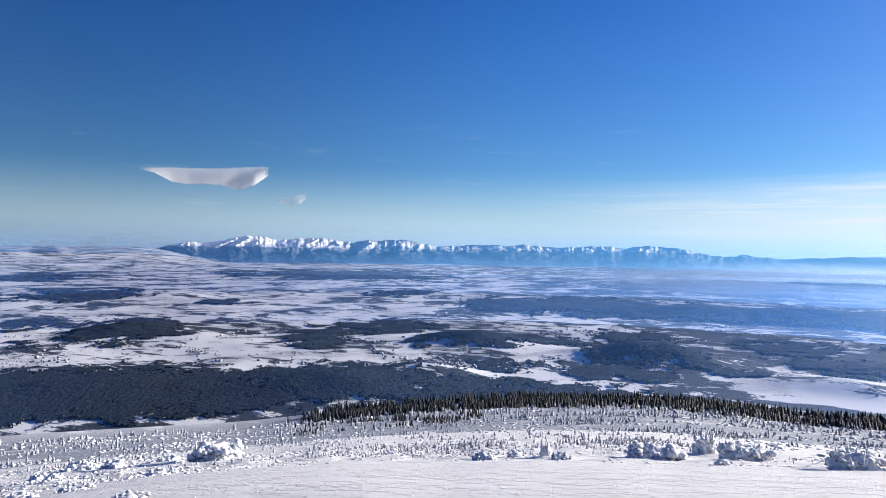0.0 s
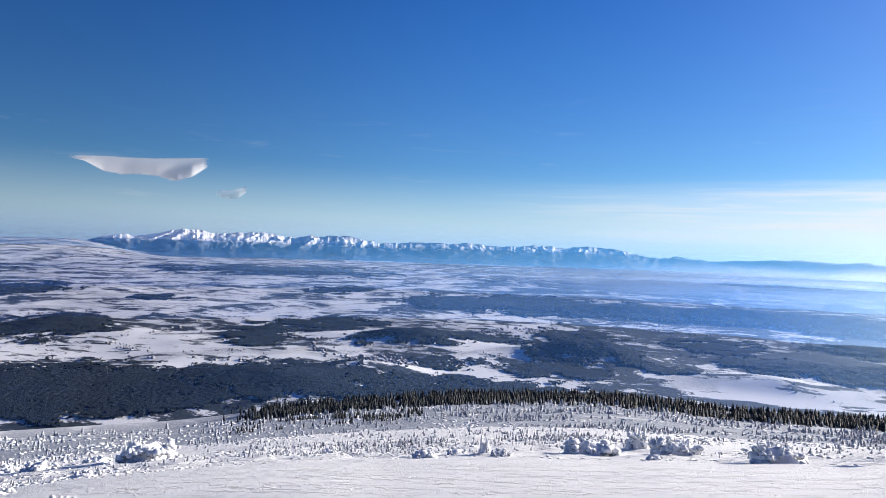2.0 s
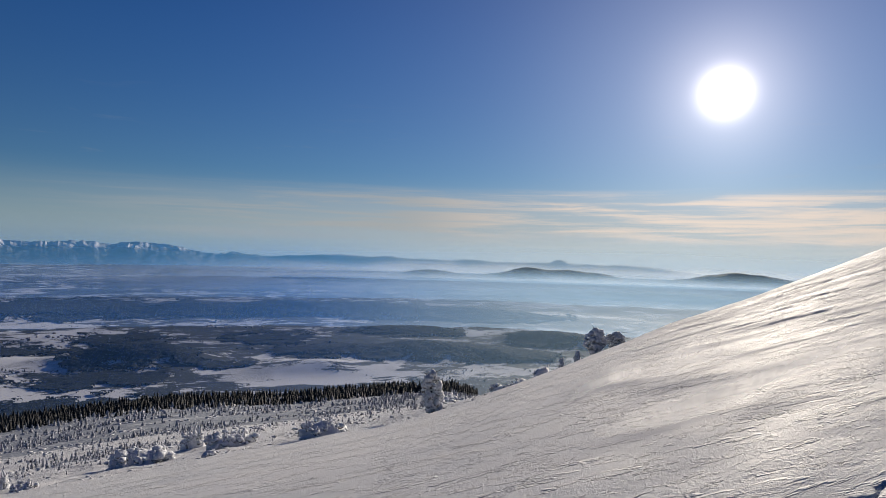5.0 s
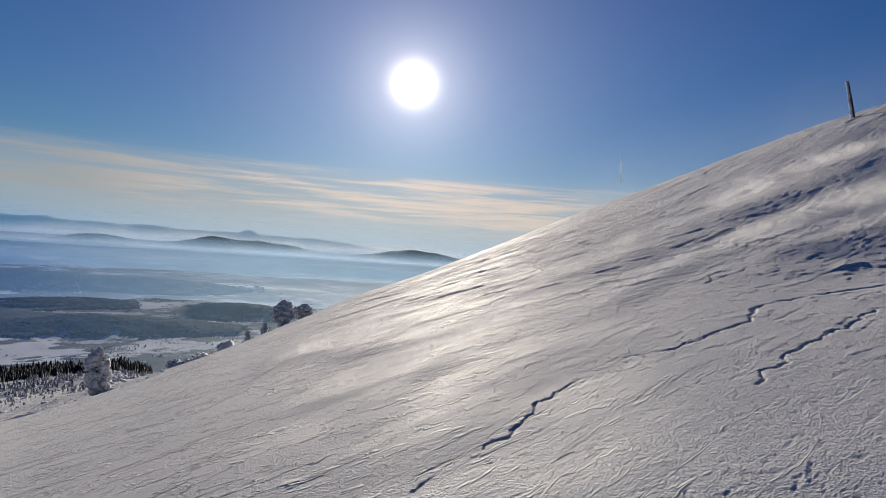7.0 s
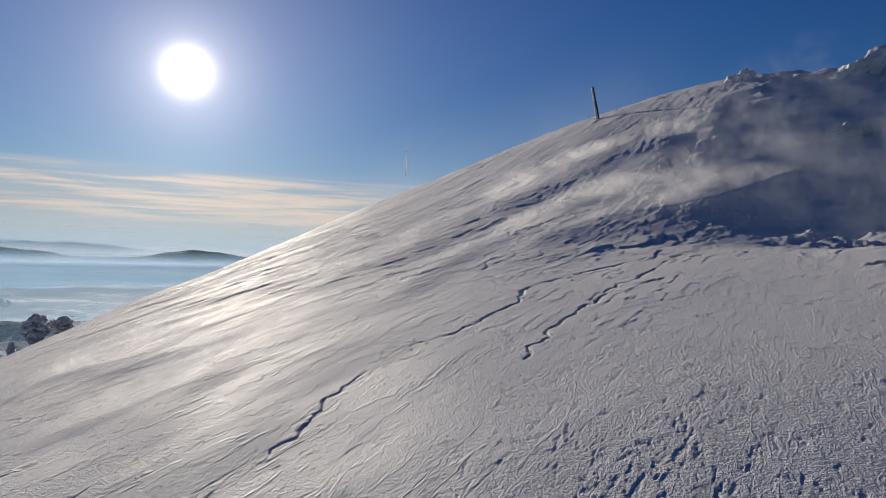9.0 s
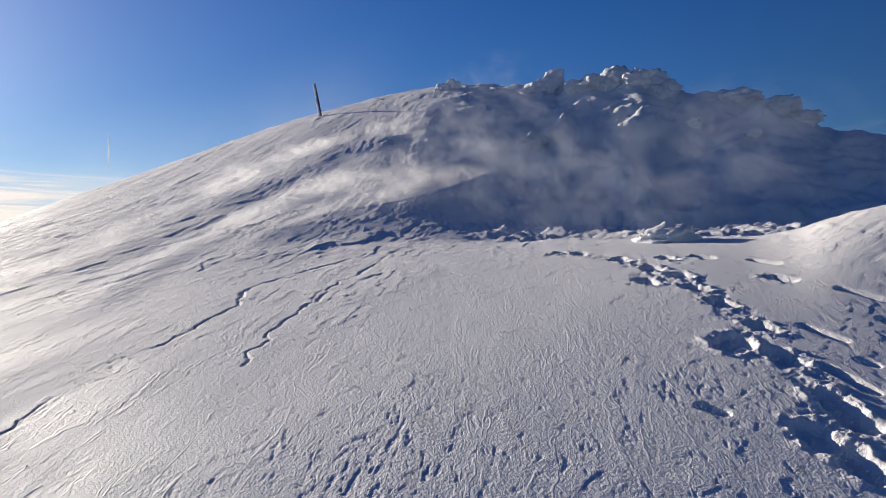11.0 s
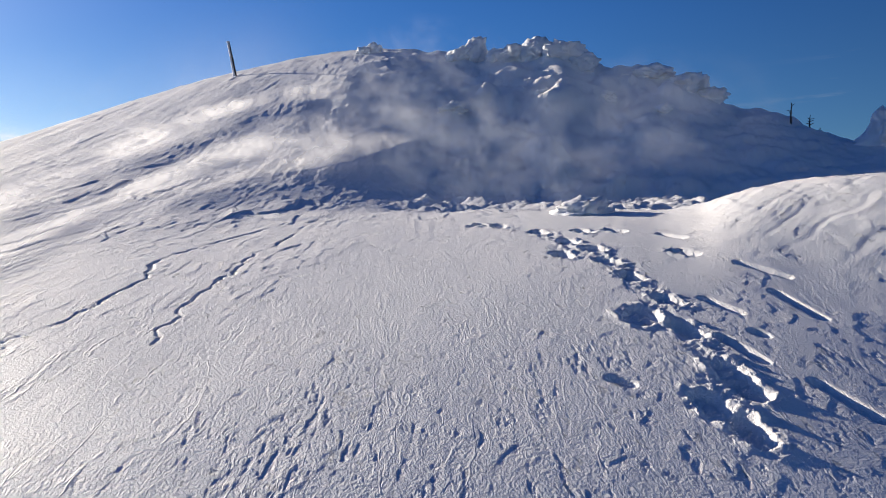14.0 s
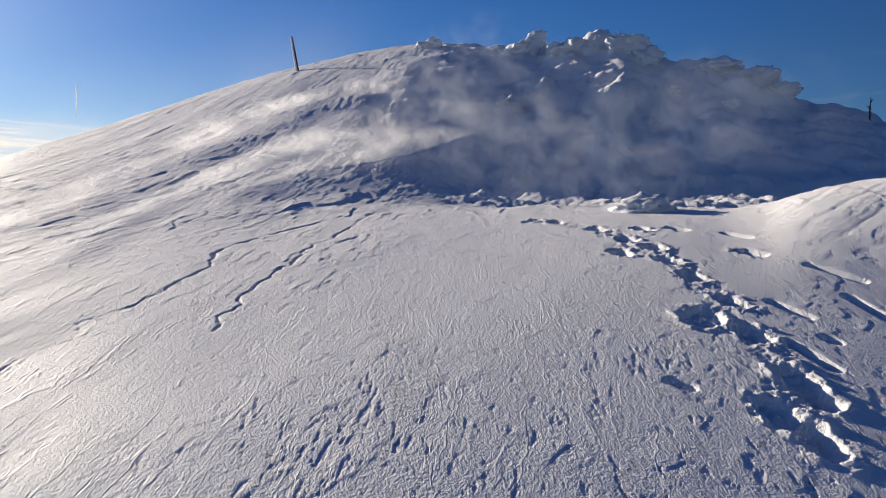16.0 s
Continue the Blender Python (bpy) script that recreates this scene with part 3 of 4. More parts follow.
def tube(points, radii, sides=7):
    """A tapered limb along points."""
    vs, fs = [], []
    for k, (p, w) in enumerate(zip(points, radii)):
        p = Vector(p)
        d = (Vector(points[min(k + 1, len(points) - 1)]) - Vector(points[max(k - 1, 0)])).normalized()
        a = d.orthogonal().normalized()
        c = d.cross(a)
        for j in range(sides):
            t = 6.2832 * j / sides
            vs.append(tuple(p + (a * math.cos(t) + c * math.sin(t)) * w))
    for k in range(len(points) - 1):
        for j in range(sides):
            n = (j + 1) % sides
            fs.append((k * sides + j, k * sides + n, (k + 1) * sides + n, (k + 1) * sides + j))
    fs.append(tuple(range(sides))[::-1])
    fs.append(tuple(range((len(points) - 1) * sides, len(points) * sides)))
    return vs, fs


def lumpy(level, size, rng, amp=0.3, freq=1.3, fine=0.12):
    """A boulder-like body: a ball pushed about by noise at two scales."""
    v0, f0 = BALLS[level]
    shift = Vector(rng.uniform(-50, 50, 3))
    out = []
    for p in v0:
        q = Vector(p)
        n = noise.fractal(q * freq + shift, 0.8, 2.2, 5) * amp + abs(noise.noise(q * freq * 3 + shift)) * fine - abs(noise.noise(q * freq * 9 + shift)) * fine * 0.6
        out.append((q * (1 + n))[:])
    return np.array(out) * np.array(size), f0


# ---- materials of the things ----


def rime_material(name, shade, light, rough=0.7, scale=9.0, cover=0.5):
    """Rime and snow over dark wood or stone."""
    m, g, b = material(name, rough, 0.3)
    p = g.add("ShaderNodeTexCoord").outputs["Object"]
    n = g.noise(p, scale, 6.0, 0.7)
    up = g.add("ShaderNodeSeparateXYZ", {0: g.add("ShaderNodeNewGeometry").outputs["Normal"]}).outputs[2]
    f = g.span(g.math("ADD", n, g.math("MULTIPLY", up, 0.18)), cover - 0.07, cover + 0.07)
    paint(g, b, g.mix(f, shade, light))
    bump(g, b, g.noise(p, scale * 2.5, 5.0, 0.7), 0.8, 0.04)
    return m


RIME = rime_material("rime_crust", (0.45, 0.46, 0.48), (0.86, 0.87, 0.89), cover=0.22)
RIME_SHRUB = rime_material("rimed_pine", (0.22, 0.23, 0.24), (0.78, 0.80, 0.83), cover=0.42)
RIME_TREE = rime_material("rimed_needles", (0.22, 0.225, 0.23), (0.72, 0.74, 0.77), cover=0.38)
SCRUB = rime_material("rimed_scrub", (0.09, 0.10, 0.105), (0.50, 0.53, 0.58), scale=3.0, cover=0.56)
HOUSE = rime_material("snowy_house", (0.13, 0.11, 0.10), (0.55, 0.55, 0.57), scale=0.4, cover=0.60)
DARK_TREE = rime_material("dark_spruce", (0.008, 0.013, 0.015), (0.05, 0.06, 0.068), scale=1.5, cover=0.66)
BARK = rime_material("weathered_bark", (0.06, 0.05, 0.045), (0.45, 0.46, 0.48), cover=0.62)


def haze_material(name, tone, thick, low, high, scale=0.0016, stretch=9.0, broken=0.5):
    """Thin haze: thick below, clear above, drifting in level shreds; airlight is painted in, thicker and whiter
    sunward.
    """
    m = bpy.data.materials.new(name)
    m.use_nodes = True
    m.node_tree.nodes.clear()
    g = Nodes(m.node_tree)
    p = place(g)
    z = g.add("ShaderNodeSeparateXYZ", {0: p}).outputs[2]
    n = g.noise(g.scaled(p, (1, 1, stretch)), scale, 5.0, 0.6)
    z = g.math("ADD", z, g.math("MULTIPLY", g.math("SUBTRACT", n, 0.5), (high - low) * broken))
    # the sun's scattering is painted in: more cover and a paler tone sunward
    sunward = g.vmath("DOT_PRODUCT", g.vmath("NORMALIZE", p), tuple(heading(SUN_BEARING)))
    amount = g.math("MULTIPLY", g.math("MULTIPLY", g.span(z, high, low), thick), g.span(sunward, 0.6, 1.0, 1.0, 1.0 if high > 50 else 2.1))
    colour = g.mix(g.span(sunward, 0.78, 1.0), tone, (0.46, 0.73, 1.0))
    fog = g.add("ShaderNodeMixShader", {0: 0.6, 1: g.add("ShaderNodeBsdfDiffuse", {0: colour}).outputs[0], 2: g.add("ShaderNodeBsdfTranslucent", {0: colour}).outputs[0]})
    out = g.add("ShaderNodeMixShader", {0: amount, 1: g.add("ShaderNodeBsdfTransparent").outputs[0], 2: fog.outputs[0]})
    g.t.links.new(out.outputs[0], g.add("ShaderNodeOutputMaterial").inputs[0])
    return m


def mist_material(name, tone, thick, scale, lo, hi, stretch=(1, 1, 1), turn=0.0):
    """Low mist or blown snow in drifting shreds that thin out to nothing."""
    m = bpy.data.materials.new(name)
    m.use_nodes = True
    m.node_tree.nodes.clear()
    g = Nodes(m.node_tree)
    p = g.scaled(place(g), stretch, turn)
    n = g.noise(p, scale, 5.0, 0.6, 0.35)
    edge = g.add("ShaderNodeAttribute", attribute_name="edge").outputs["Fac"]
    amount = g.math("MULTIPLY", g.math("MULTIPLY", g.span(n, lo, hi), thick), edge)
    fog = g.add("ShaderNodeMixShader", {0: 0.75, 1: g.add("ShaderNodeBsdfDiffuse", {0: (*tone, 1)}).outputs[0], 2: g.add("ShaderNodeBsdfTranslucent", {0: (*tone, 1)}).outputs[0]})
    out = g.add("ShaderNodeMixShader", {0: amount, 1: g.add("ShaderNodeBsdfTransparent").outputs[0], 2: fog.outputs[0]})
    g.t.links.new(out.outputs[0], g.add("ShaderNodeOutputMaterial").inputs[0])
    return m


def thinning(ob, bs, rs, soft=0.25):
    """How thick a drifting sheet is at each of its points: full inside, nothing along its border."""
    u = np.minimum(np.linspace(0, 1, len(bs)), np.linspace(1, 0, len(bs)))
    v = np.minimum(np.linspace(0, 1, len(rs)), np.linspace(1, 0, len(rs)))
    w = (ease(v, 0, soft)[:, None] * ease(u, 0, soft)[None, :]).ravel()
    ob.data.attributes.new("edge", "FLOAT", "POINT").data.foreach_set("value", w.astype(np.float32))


# ---- woods of the lowland ----


def drop_range(e, half_e):
    """The stretch of the plain seen between two elevations."""
    drop = EYE - FLOOR
    return drop / math.tan(radians(-(e - half_e))), drop / math.tan(radians(max(1.2, -(e + half_e))))


def forest(b, half_b, near_r, far_r, rise=2.2, seed=0, frayed=1.9):
    """A wood about bearing b, between two distances."""
    cell = max(0.9, near_r * 0.0019)
    bs = np.arange(b - half_b * 1.6, b + half_b * 1.6, math.degrees(cell / near_r))
    lo, hi = math.log(near_r), math.log(far_r)
    mid, half = (lo + hi) / 2, (hi - lo) / 2
    rs = np.exp(np.arange(mid - half * 1.7, mid + half * 1.7, 0.7 * cell / near_r + half * 0.004))

    def mask(B, Rr):
        x, y = Rr * np.sin(np.radians(B)), Rr * np.cos(np.radians(B))
        u, v = (B - b) / half_b, (np.log(Rr) - mid) / half
        return 0.75 * (1 - u * u - v * v) + frayed * fbm(x / (near_r * 0.035), y / (near_r * 0.035), 6, 200 + seed, 0.7)

    def top(B, Rr):
        x, y = Rr * np.sin(np.radians(B)), Rr * np.cos(np.radians(B))
        crown = 0.6 + 0.5 * value_noise(x / (cell * 1.4), y / (cell * 1.4), 300 + seed) + 0.4 * value_noise(x / 14, y / 14, 310 + seed)
        return lie(B, Rr) + rise * crown * ease(mask(B, Rr), -0.02, 0.12) - 0.3

    ob = sheet("forest", bs, rs, top, FOREST, lambda B, Rr: mask(B, Rr) > -0.03)
    return tagged(ob, "dark spruce wood on the snowy lowland", "forest", kind="stuff")


DENSE_WOODS = [(-25, -12.5, 15, 1.5), (-8, -12.6, 9, 1.2), (-33, -10.6, 7, 0.9), (-12, -11.3, 5, 0.6)]
NEAR_WOODS = [(-28.1, -11.4, 9.5, 1.7), (-9.1, -11.9, 7.5, 1.6), (-23.1, -13.2, 13.0, 0.9), (-26.1, -6.9, 4.1, 0.9), (-5.2, -7.0, 5.6, 0.6), (-11.1, -8.15, 2.9, 0.8),
              (9.0, -8.0, 4.0, 0.4), (17.2, -7.4, 3.7, 0.5), (6.0, -10.4, 3.0, 0.6), (3.5, -12.4, 4.6, 0.9), (11.0, -12.4, 7.4, 0.9), (15.8, -10.4, 4.7, 0.7),
              (28.8, -7.5, 3.5, 0.6), (32.6, -8.7, 4.3, 0.6), (-3.1, -13.0, 3.1, 0.6), (24.8, -9.9, 2.6, 0.3)]
FAR_WOODS = [(-29.7, -4.0, 5.0, 0.45), (-9.2, -2.45, 8.9, 0.45), (13.4, -4.9, 9.7, 0.8), (-31.6, -2.6, 3.3, 0.3), (-32.7, -6.2, 2.2, 0.4), (-33.4, -7.6, 1.4, 0.3),
             (-18.8, -4.8, 2.3, 0.2), (22.5, -3.0, 10.0, 0.35), (40.7, -7.0, 4.5, 0.4), (-3.5, -4.1, 3.0, 0.2), (4, -5.0, 2.0, 0.5), (49, -5.6, 4, 0.4)]
for k, (b, e, wb, we) in enumerate(NEAR_WOODS + FAR_WOODS):
    forest(b, wb, *drop_range(e, we), rise=1.5 if e < -6 else 2.6, seed=k)
for k, (b, e, wb, we) in enumerate(DENSE_WOODS):
    forest(b, wb, *drop_range(e, we), rise=1.6, seed=90 + k, frayed=1.5)
for k, (b, r, wb, wr, h) in enumerate(WOODED):
    forest(b, wb * 1.15, r - wr * 1.5, r + wr * 1.1, rise=2.0 if r < 1000 else 3.2, seed=60 + k, frayed=1.3)

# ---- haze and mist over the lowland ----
# upright curtains whose blue tones paint in the scattered light of distance
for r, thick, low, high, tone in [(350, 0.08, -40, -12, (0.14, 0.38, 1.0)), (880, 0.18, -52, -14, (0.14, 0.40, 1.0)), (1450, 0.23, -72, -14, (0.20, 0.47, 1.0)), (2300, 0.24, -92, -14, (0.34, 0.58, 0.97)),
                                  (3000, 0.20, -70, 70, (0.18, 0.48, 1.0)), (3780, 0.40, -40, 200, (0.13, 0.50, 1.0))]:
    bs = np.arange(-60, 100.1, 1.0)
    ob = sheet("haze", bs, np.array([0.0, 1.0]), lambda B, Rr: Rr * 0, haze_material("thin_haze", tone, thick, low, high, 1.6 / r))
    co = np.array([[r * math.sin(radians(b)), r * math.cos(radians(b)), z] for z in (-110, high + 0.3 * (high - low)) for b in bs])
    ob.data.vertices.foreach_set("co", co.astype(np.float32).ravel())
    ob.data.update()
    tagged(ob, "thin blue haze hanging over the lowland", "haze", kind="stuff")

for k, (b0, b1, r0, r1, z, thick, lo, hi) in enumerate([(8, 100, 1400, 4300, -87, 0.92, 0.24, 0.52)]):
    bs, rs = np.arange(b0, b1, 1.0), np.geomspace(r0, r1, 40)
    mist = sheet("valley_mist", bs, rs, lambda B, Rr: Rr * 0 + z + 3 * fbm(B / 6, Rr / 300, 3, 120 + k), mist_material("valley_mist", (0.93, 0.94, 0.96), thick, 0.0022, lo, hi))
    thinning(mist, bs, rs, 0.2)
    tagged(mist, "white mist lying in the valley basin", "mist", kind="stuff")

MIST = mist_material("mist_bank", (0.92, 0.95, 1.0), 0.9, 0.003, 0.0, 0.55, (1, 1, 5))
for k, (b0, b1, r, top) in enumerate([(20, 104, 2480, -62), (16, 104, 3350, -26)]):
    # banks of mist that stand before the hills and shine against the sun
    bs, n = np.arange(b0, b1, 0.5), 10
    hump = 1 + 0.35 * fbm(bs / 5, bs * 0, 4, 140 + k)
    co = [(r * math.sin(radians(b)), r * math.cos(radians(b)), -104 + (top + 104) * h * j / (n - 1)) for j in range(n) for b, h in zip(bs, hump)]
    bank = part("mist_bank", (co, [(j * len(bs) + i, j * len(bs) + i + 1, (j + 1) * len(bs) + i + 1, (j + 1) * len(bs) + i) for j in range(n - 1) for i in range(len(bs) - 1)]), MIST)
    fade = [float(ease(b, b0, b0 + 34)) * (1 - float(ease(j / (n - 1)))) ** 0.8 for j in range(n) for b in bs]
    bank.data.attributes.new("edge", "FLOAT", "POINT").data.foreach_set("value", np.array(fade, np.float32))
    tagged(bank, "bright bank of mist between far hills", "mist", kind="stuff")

# ---- the shoulder: scrub and spruces ----


def conifers(spots, rng, layers=4, sides=6):
    """Small spruces, each of stacked ragged skirts, as one set of verts and faces."""
    vs, fs, base = [], [], 0
    for x, y, z, h, w in spots:
        turn = rng.uniform(0, 6.28)
        lean = rng.normal(0, 0.05, 2) * h
        for k in range(layers):
            t0, t1 = k / layers, min(1.0, (k + 1.7) / layers)
            ang = turn + k + np.arange(sides) * 6.2832 / sides
            rad = w * (1 - t0 * 0.85) * rng.uniform(0.65, 1.15, sides)
            ring = np.stack([x + lean[0] * t0 + rad * np.cos(ang), y + lean[1] * t0 + rad * np.sin(ang), z + h * (t0 * 0.95 + 0.02) + rng.uniform(-0.04, 0.04, sides) * h], 1)
            vs.append(ring)
            vs.append([[x + lean[0] * t1, y + lean[1] * t1, z + h * t1]])
            fs += [(base + j, base + (j + 1) % sides, base + sides) for j in range(sides)]
            base += sides + 1
    return np.concatenate(vs), fs


def scatter(count, rng, b0, b1, r0, r1, density):
    out = []
    while len(out) < count:
        b = rng.uniform(b0, b1, 4000)
        r = np.exp(rng.uniform(math.log(r0), math.log(r1), 4000))
        x, y = r * np.sin(np.radians(b)), r * np.cos(np.radians(b))
        keep = rng.uniform(0, 1, 4000) < density(b, r, x, y)
        z = slope_height(b, r)
        out += list(zip(b[keep], r[keep], x[keep], y[keep], z[keep]))
    return out[:count]


rng = np.random.default_rng(7)
thicket = scatter(6500, rng, -37, 52, 30, 235, lambda b, r, x, y: ease(fbm(x / 9, y / 9, 4, 401, 0.65), -0.02, 0.40) * ease(r, 20, 50) * (0.5 + 0.5 * ease(b, -10, 8)))
spots = [(x, y, z - 0.05, r * (2.2 + 9.5 * rng.uniform(0, 1) ** 3) / 1125, r * rng.uniform(1.6, 4.4) / 1125) for b, r, x, y, z in thicket]
tagged(part("dwarf_spruce_scrub", conifers(spots, rng, 3, 5), SCRUB), "rime-coated dwarf spruces scattered over the snowy shoulder", "shrubs", kind="stuff")
mounds = scatter(3600, rng, -37, 48, 24, 240, lambda b, r, x, y: ease(fbm(x / 12, y / 12, 3, 402), -0.2, 0.4))
tagged(part("snow_hummocks", clumped([(x, y, z) for b, r, x, y, z in mounds], [r * rng.uniform(1.5, 5) / 1125 for b, r, x, y, z in mounds], rng, 1, 0.3, 0.4), SNOW),
       "snow-buried shrubs as low white hummocks", "snow", kind="stuff")
edge = scatter(4600, rng, -14, 47, 185, 275, lambda b, r, x, y: ease(r, 195, 240) * ease(fbm(x / 30, y / 30, 3, 403), -0.5, 0.1) * ease(b, -14, -6))
spots = [(x, y, z - 0.1, r * rng.uniform(6, 17) / 1125, r * rng.uniform(2.4, 4.4) / 1125) for b, r, x, y, z in edge]
grove = scatter(260, rng, -13, 4, 120, 175, lambda b, r, x, y: ease(fbm(x / 9, y / 9, 3, 404), 0.05, 0.3))
spots += [(x, y, z - 0.1, r * rng.uniform(6, 13) / 1125, r * rng.uniform(1.8, 3) / 1125) for b, r, x, y, z in grove]
tagged(part("spruce_belt", conifers(spots, rng, 4, 6), DARK_TREE), "dark spruces along the edge of the shoulder", "trees", kind="stuff")

copses = scatter(2600, rng, -37, 70, 330, 1300, lambda b, r, x, y: ease(np.abs(fbm(x / 90, y / 90, 4, 405, 0.6)), 0.05, 0.0) * ease(fbm(x / 25, y / 25, 2, 406), -0.3, 0.2))
spots = [(x, y, float(lie(b, r)) - 0.2, rng.uniform(0.8, 2.4), rng.uniform(0.5, 1.1)) for b, r, x, y, z in copses]
tagged(part("valley_trees", conifers(spots, rng, 2, 5), DARK_TREE), "rows of small dark trees between the snowy fields", "trees", kind="stuff")


def hamlet(count, seed):
    """Small houses with snowy gable roofs, strung along the valleys."""
    rng = np.random.default_rng(seed)
    homes = scatter(count, rng, -37, 36, 520, 1000, lambda b, r, x, y: ease(np.abs(fbm(x / 160, y / 160, 2, 407)), 0.06, 0.0))
    vs, fs = [], []
    for b, r, x, y, z in homes:
        w, d, h, a, k = rng.uniform(0.7, 1.2), rng.uniform(0.9, 1.6), rng.uniform(0.7, 1.1), rng.uniform(0, 3.14), len(vs)
        z = float(lie(b, r)) - 0.1
        for px, py, pz in [(-w, -d, 0), (w, -d, 0), (w, d, 0), (-w, d, 0), (-w, -d, h), (w, -d, h), (w, d, h), (-w, d, h), (0, -d, h + w * 0.9), (0, d, h + w * 0.9)]:
            vs.append((x + px * math.cos(a) - py * math.sin(a), y + px * math.sin(a) + py * math.cos(a), z + pz))
        fs += [tuple(k + i for i in f) for f in [(0, 1, 5, 8, 4), (2, 3, 7, 9, 6), (1, 2, 6, 5), (3, 0, 4, 7), (4, 8, 9, 7), (8, 5, 6, 9)]]
    return vs, fs


tagged(part("village_houses", hamlet(450, 17), HOUSE), "small snow-roofed houses of the valley villages", "houses", kind="stuff")

# ---- rime-clad trees and shrubs by the crest ----


def rime_tree(b, e, width, seed, lean=(0.0, 0.0), back=0.0, label="", form="column"):
    """A small tree thick with rime: trunk, crown of frozen clumps, bare twigs."""
    rng = np.random.default_rng(seed)
    r = float(REACH(b)) + back
    base = spot(b, r, -0.05)
    height = EYE + r * math.tan(radians(e)) - base.z
    width = width * height
    tree = new("rime_tree")
    tree.location = base
    pts = [(lean[0] * t * t * height, lean[1] * t * t * height, height * t * 0.92) for t in (0, 0.25, 0.5, 0.75, 1.0)]
    part("trunk", tube(pts, [0.07 * height * (1 - 0.8 * t) for t in (0, 0.25, 0.5, 0.75, 1)]), BARK, tree)
    centres, sizes = [], []
    for k in range(int(90 * max(0.5, width / 0.5))):
        t = rng.uniform(0.08, 1.0)
        wide = width * {"column": 0.55 + 0.45 * math.sin(3.14 * min(1, t * 1.05)), "crown": 0.25 + 0.95 * math.sin(3.14 * t ** 1.6), "cone": 1.05 - 0.9 * t}[form]
        a, q = rng.uniform(0, 6.28), math.sqrt(rng.uniform(0, 1)) * 0.5 * wide
        centres.append((lean[0] * t * t * height + q * math.cos(a), lean[1] * t * t * height + q * math.sin(a), height * t * 0.96))
        sizes.append(rng.uniform(0.06, 0.15) * (0.55 + 0.45 * height))
    part("crown", clumped(centres, sizes, rng, 1, 0.3, 0.9), RIME_TREE, tree, "frozen crown thick with rime")
    for k in range(5):
        t = rng.uniform(0.35, 0.95)
        a = rng.uniform(0, 6.28)
        p0 = Vector((lean[0] * t * t * height, lean[1] * t * t * height, height * t))
        p1 = p0 + Vector((math.cos(a), math.sin(a), rng.uniform(-0.2, 0.7))) * width * 0.85
        part("twig", tube([p0, (p0 + p1) / 2 + Vector((0, 0, 0.04)), p1], [0.018, 0.012, 0.005], 5), BARK, tree)
    return tagged(tree, label, "tree", "rime trees along the crest")


def rime_shrub(b, e, width, height, seed, back=0.0, spikes=4, label="snow-laden dwarf pine bent into a white mound"):
    """A dwarf pine pressed into a mound by snow, with frozen shoots."""
    rng = np.random.default_rng(seed)
    r = max(first_sight(b, e), float(REACH(b)) + back) if e > CREST(b) - 0.6 else first_sight(b, e)
    width, height = width * r / 1125, height * r / 1125
    shrub = new("snow_shrub")
    shrub.location = spot(b, r, -0.04)
    v, f = lumpy(3, (width * 0.5, width * 0.42, height * 0.75), rng, 0.35, 1.6, 0.25)
    v[:, 2] = np.maximum(v[:, 2], -0.1)
    part("mound", (v, f), RIME, shrub)
    n = int(26 + 30 * width)
    centres = [(rng.uniform(-0.5, 0.5) * width, rng.uniform(-0.45, 0.45) * width, height * rng.uniform(0.1, 0.75)) for k in range(n)]
    centres = [c for c in centres if (c[0] / width) ** 2 * 4 + (c[2] / height) ** 2 < 1.1]
    part("foliage", clumped(centres, [rng.uniform(0.05, 0.12) * width for c in centres], rng, 1, 0.3, 0.8), RIME_SHRUB, shrub, "rimed pine tufts")
    for k in range(spikes):
        x0, y0 = rng.uniform(-0.4, 0.4) * width, rng.uniform(-0.3, 0.3) * width
        h = height * rng.uniform(0.8, 1.25)
        part("shoot", tube([(x0, y0, height * 0.2), (x0 + rng.normal(0, 0.04), y0, h * 0.7), (x0 + rng.normal(0, 0.07), y0, h)], [0.07 * height, 0.05 * height, 0.015], 5), RIME_SHRUB, shrub)
    return tagged(shrub, label, "shrub", "snow-laden shrubs")


rime_tree(43.0, -10.3, 0.42, 1, (-0.1, 0.05), 4.0, "tall rime-crusted spruce standing alone on the snow crest", "column")
rime_tree(57.1, -6.1, 0.62, 3, (0.05, 0.02), 4.0, "broad windswept spruce caked with rime", "crown")
rime_tree(58.7, -6.3, 0.95, 4, (0.1, 0.0), 4.5, "rounded rime-caked spruce beside a taller one", "crown")
rime_tree(55.6, -8.1, 0.6, 5, (0.0, 0.0), 4.0, "small rimed spruce below the crest", "cone")
rime_tree(54.2, -8.8, 0.55, 6, (0.05, 0.0), 4.0, "small pointed spruce white with rime", "cone")
rime_shrub(44.3, -13.1, 55, 14, 2, 3.0, 3)
rime_shrub(54.9, -9.2, 28, 24, 7, 2.0, 1)
rime_shrub(52.6, -10.2, 42, 38, 8, 2.0, 1)
rime_shrub(50.7, -10.9, 38, 26, 9, 2.0, 0)
rime_shrub(49.2, -11.3, 40, 22, 10, 2.0, 0)
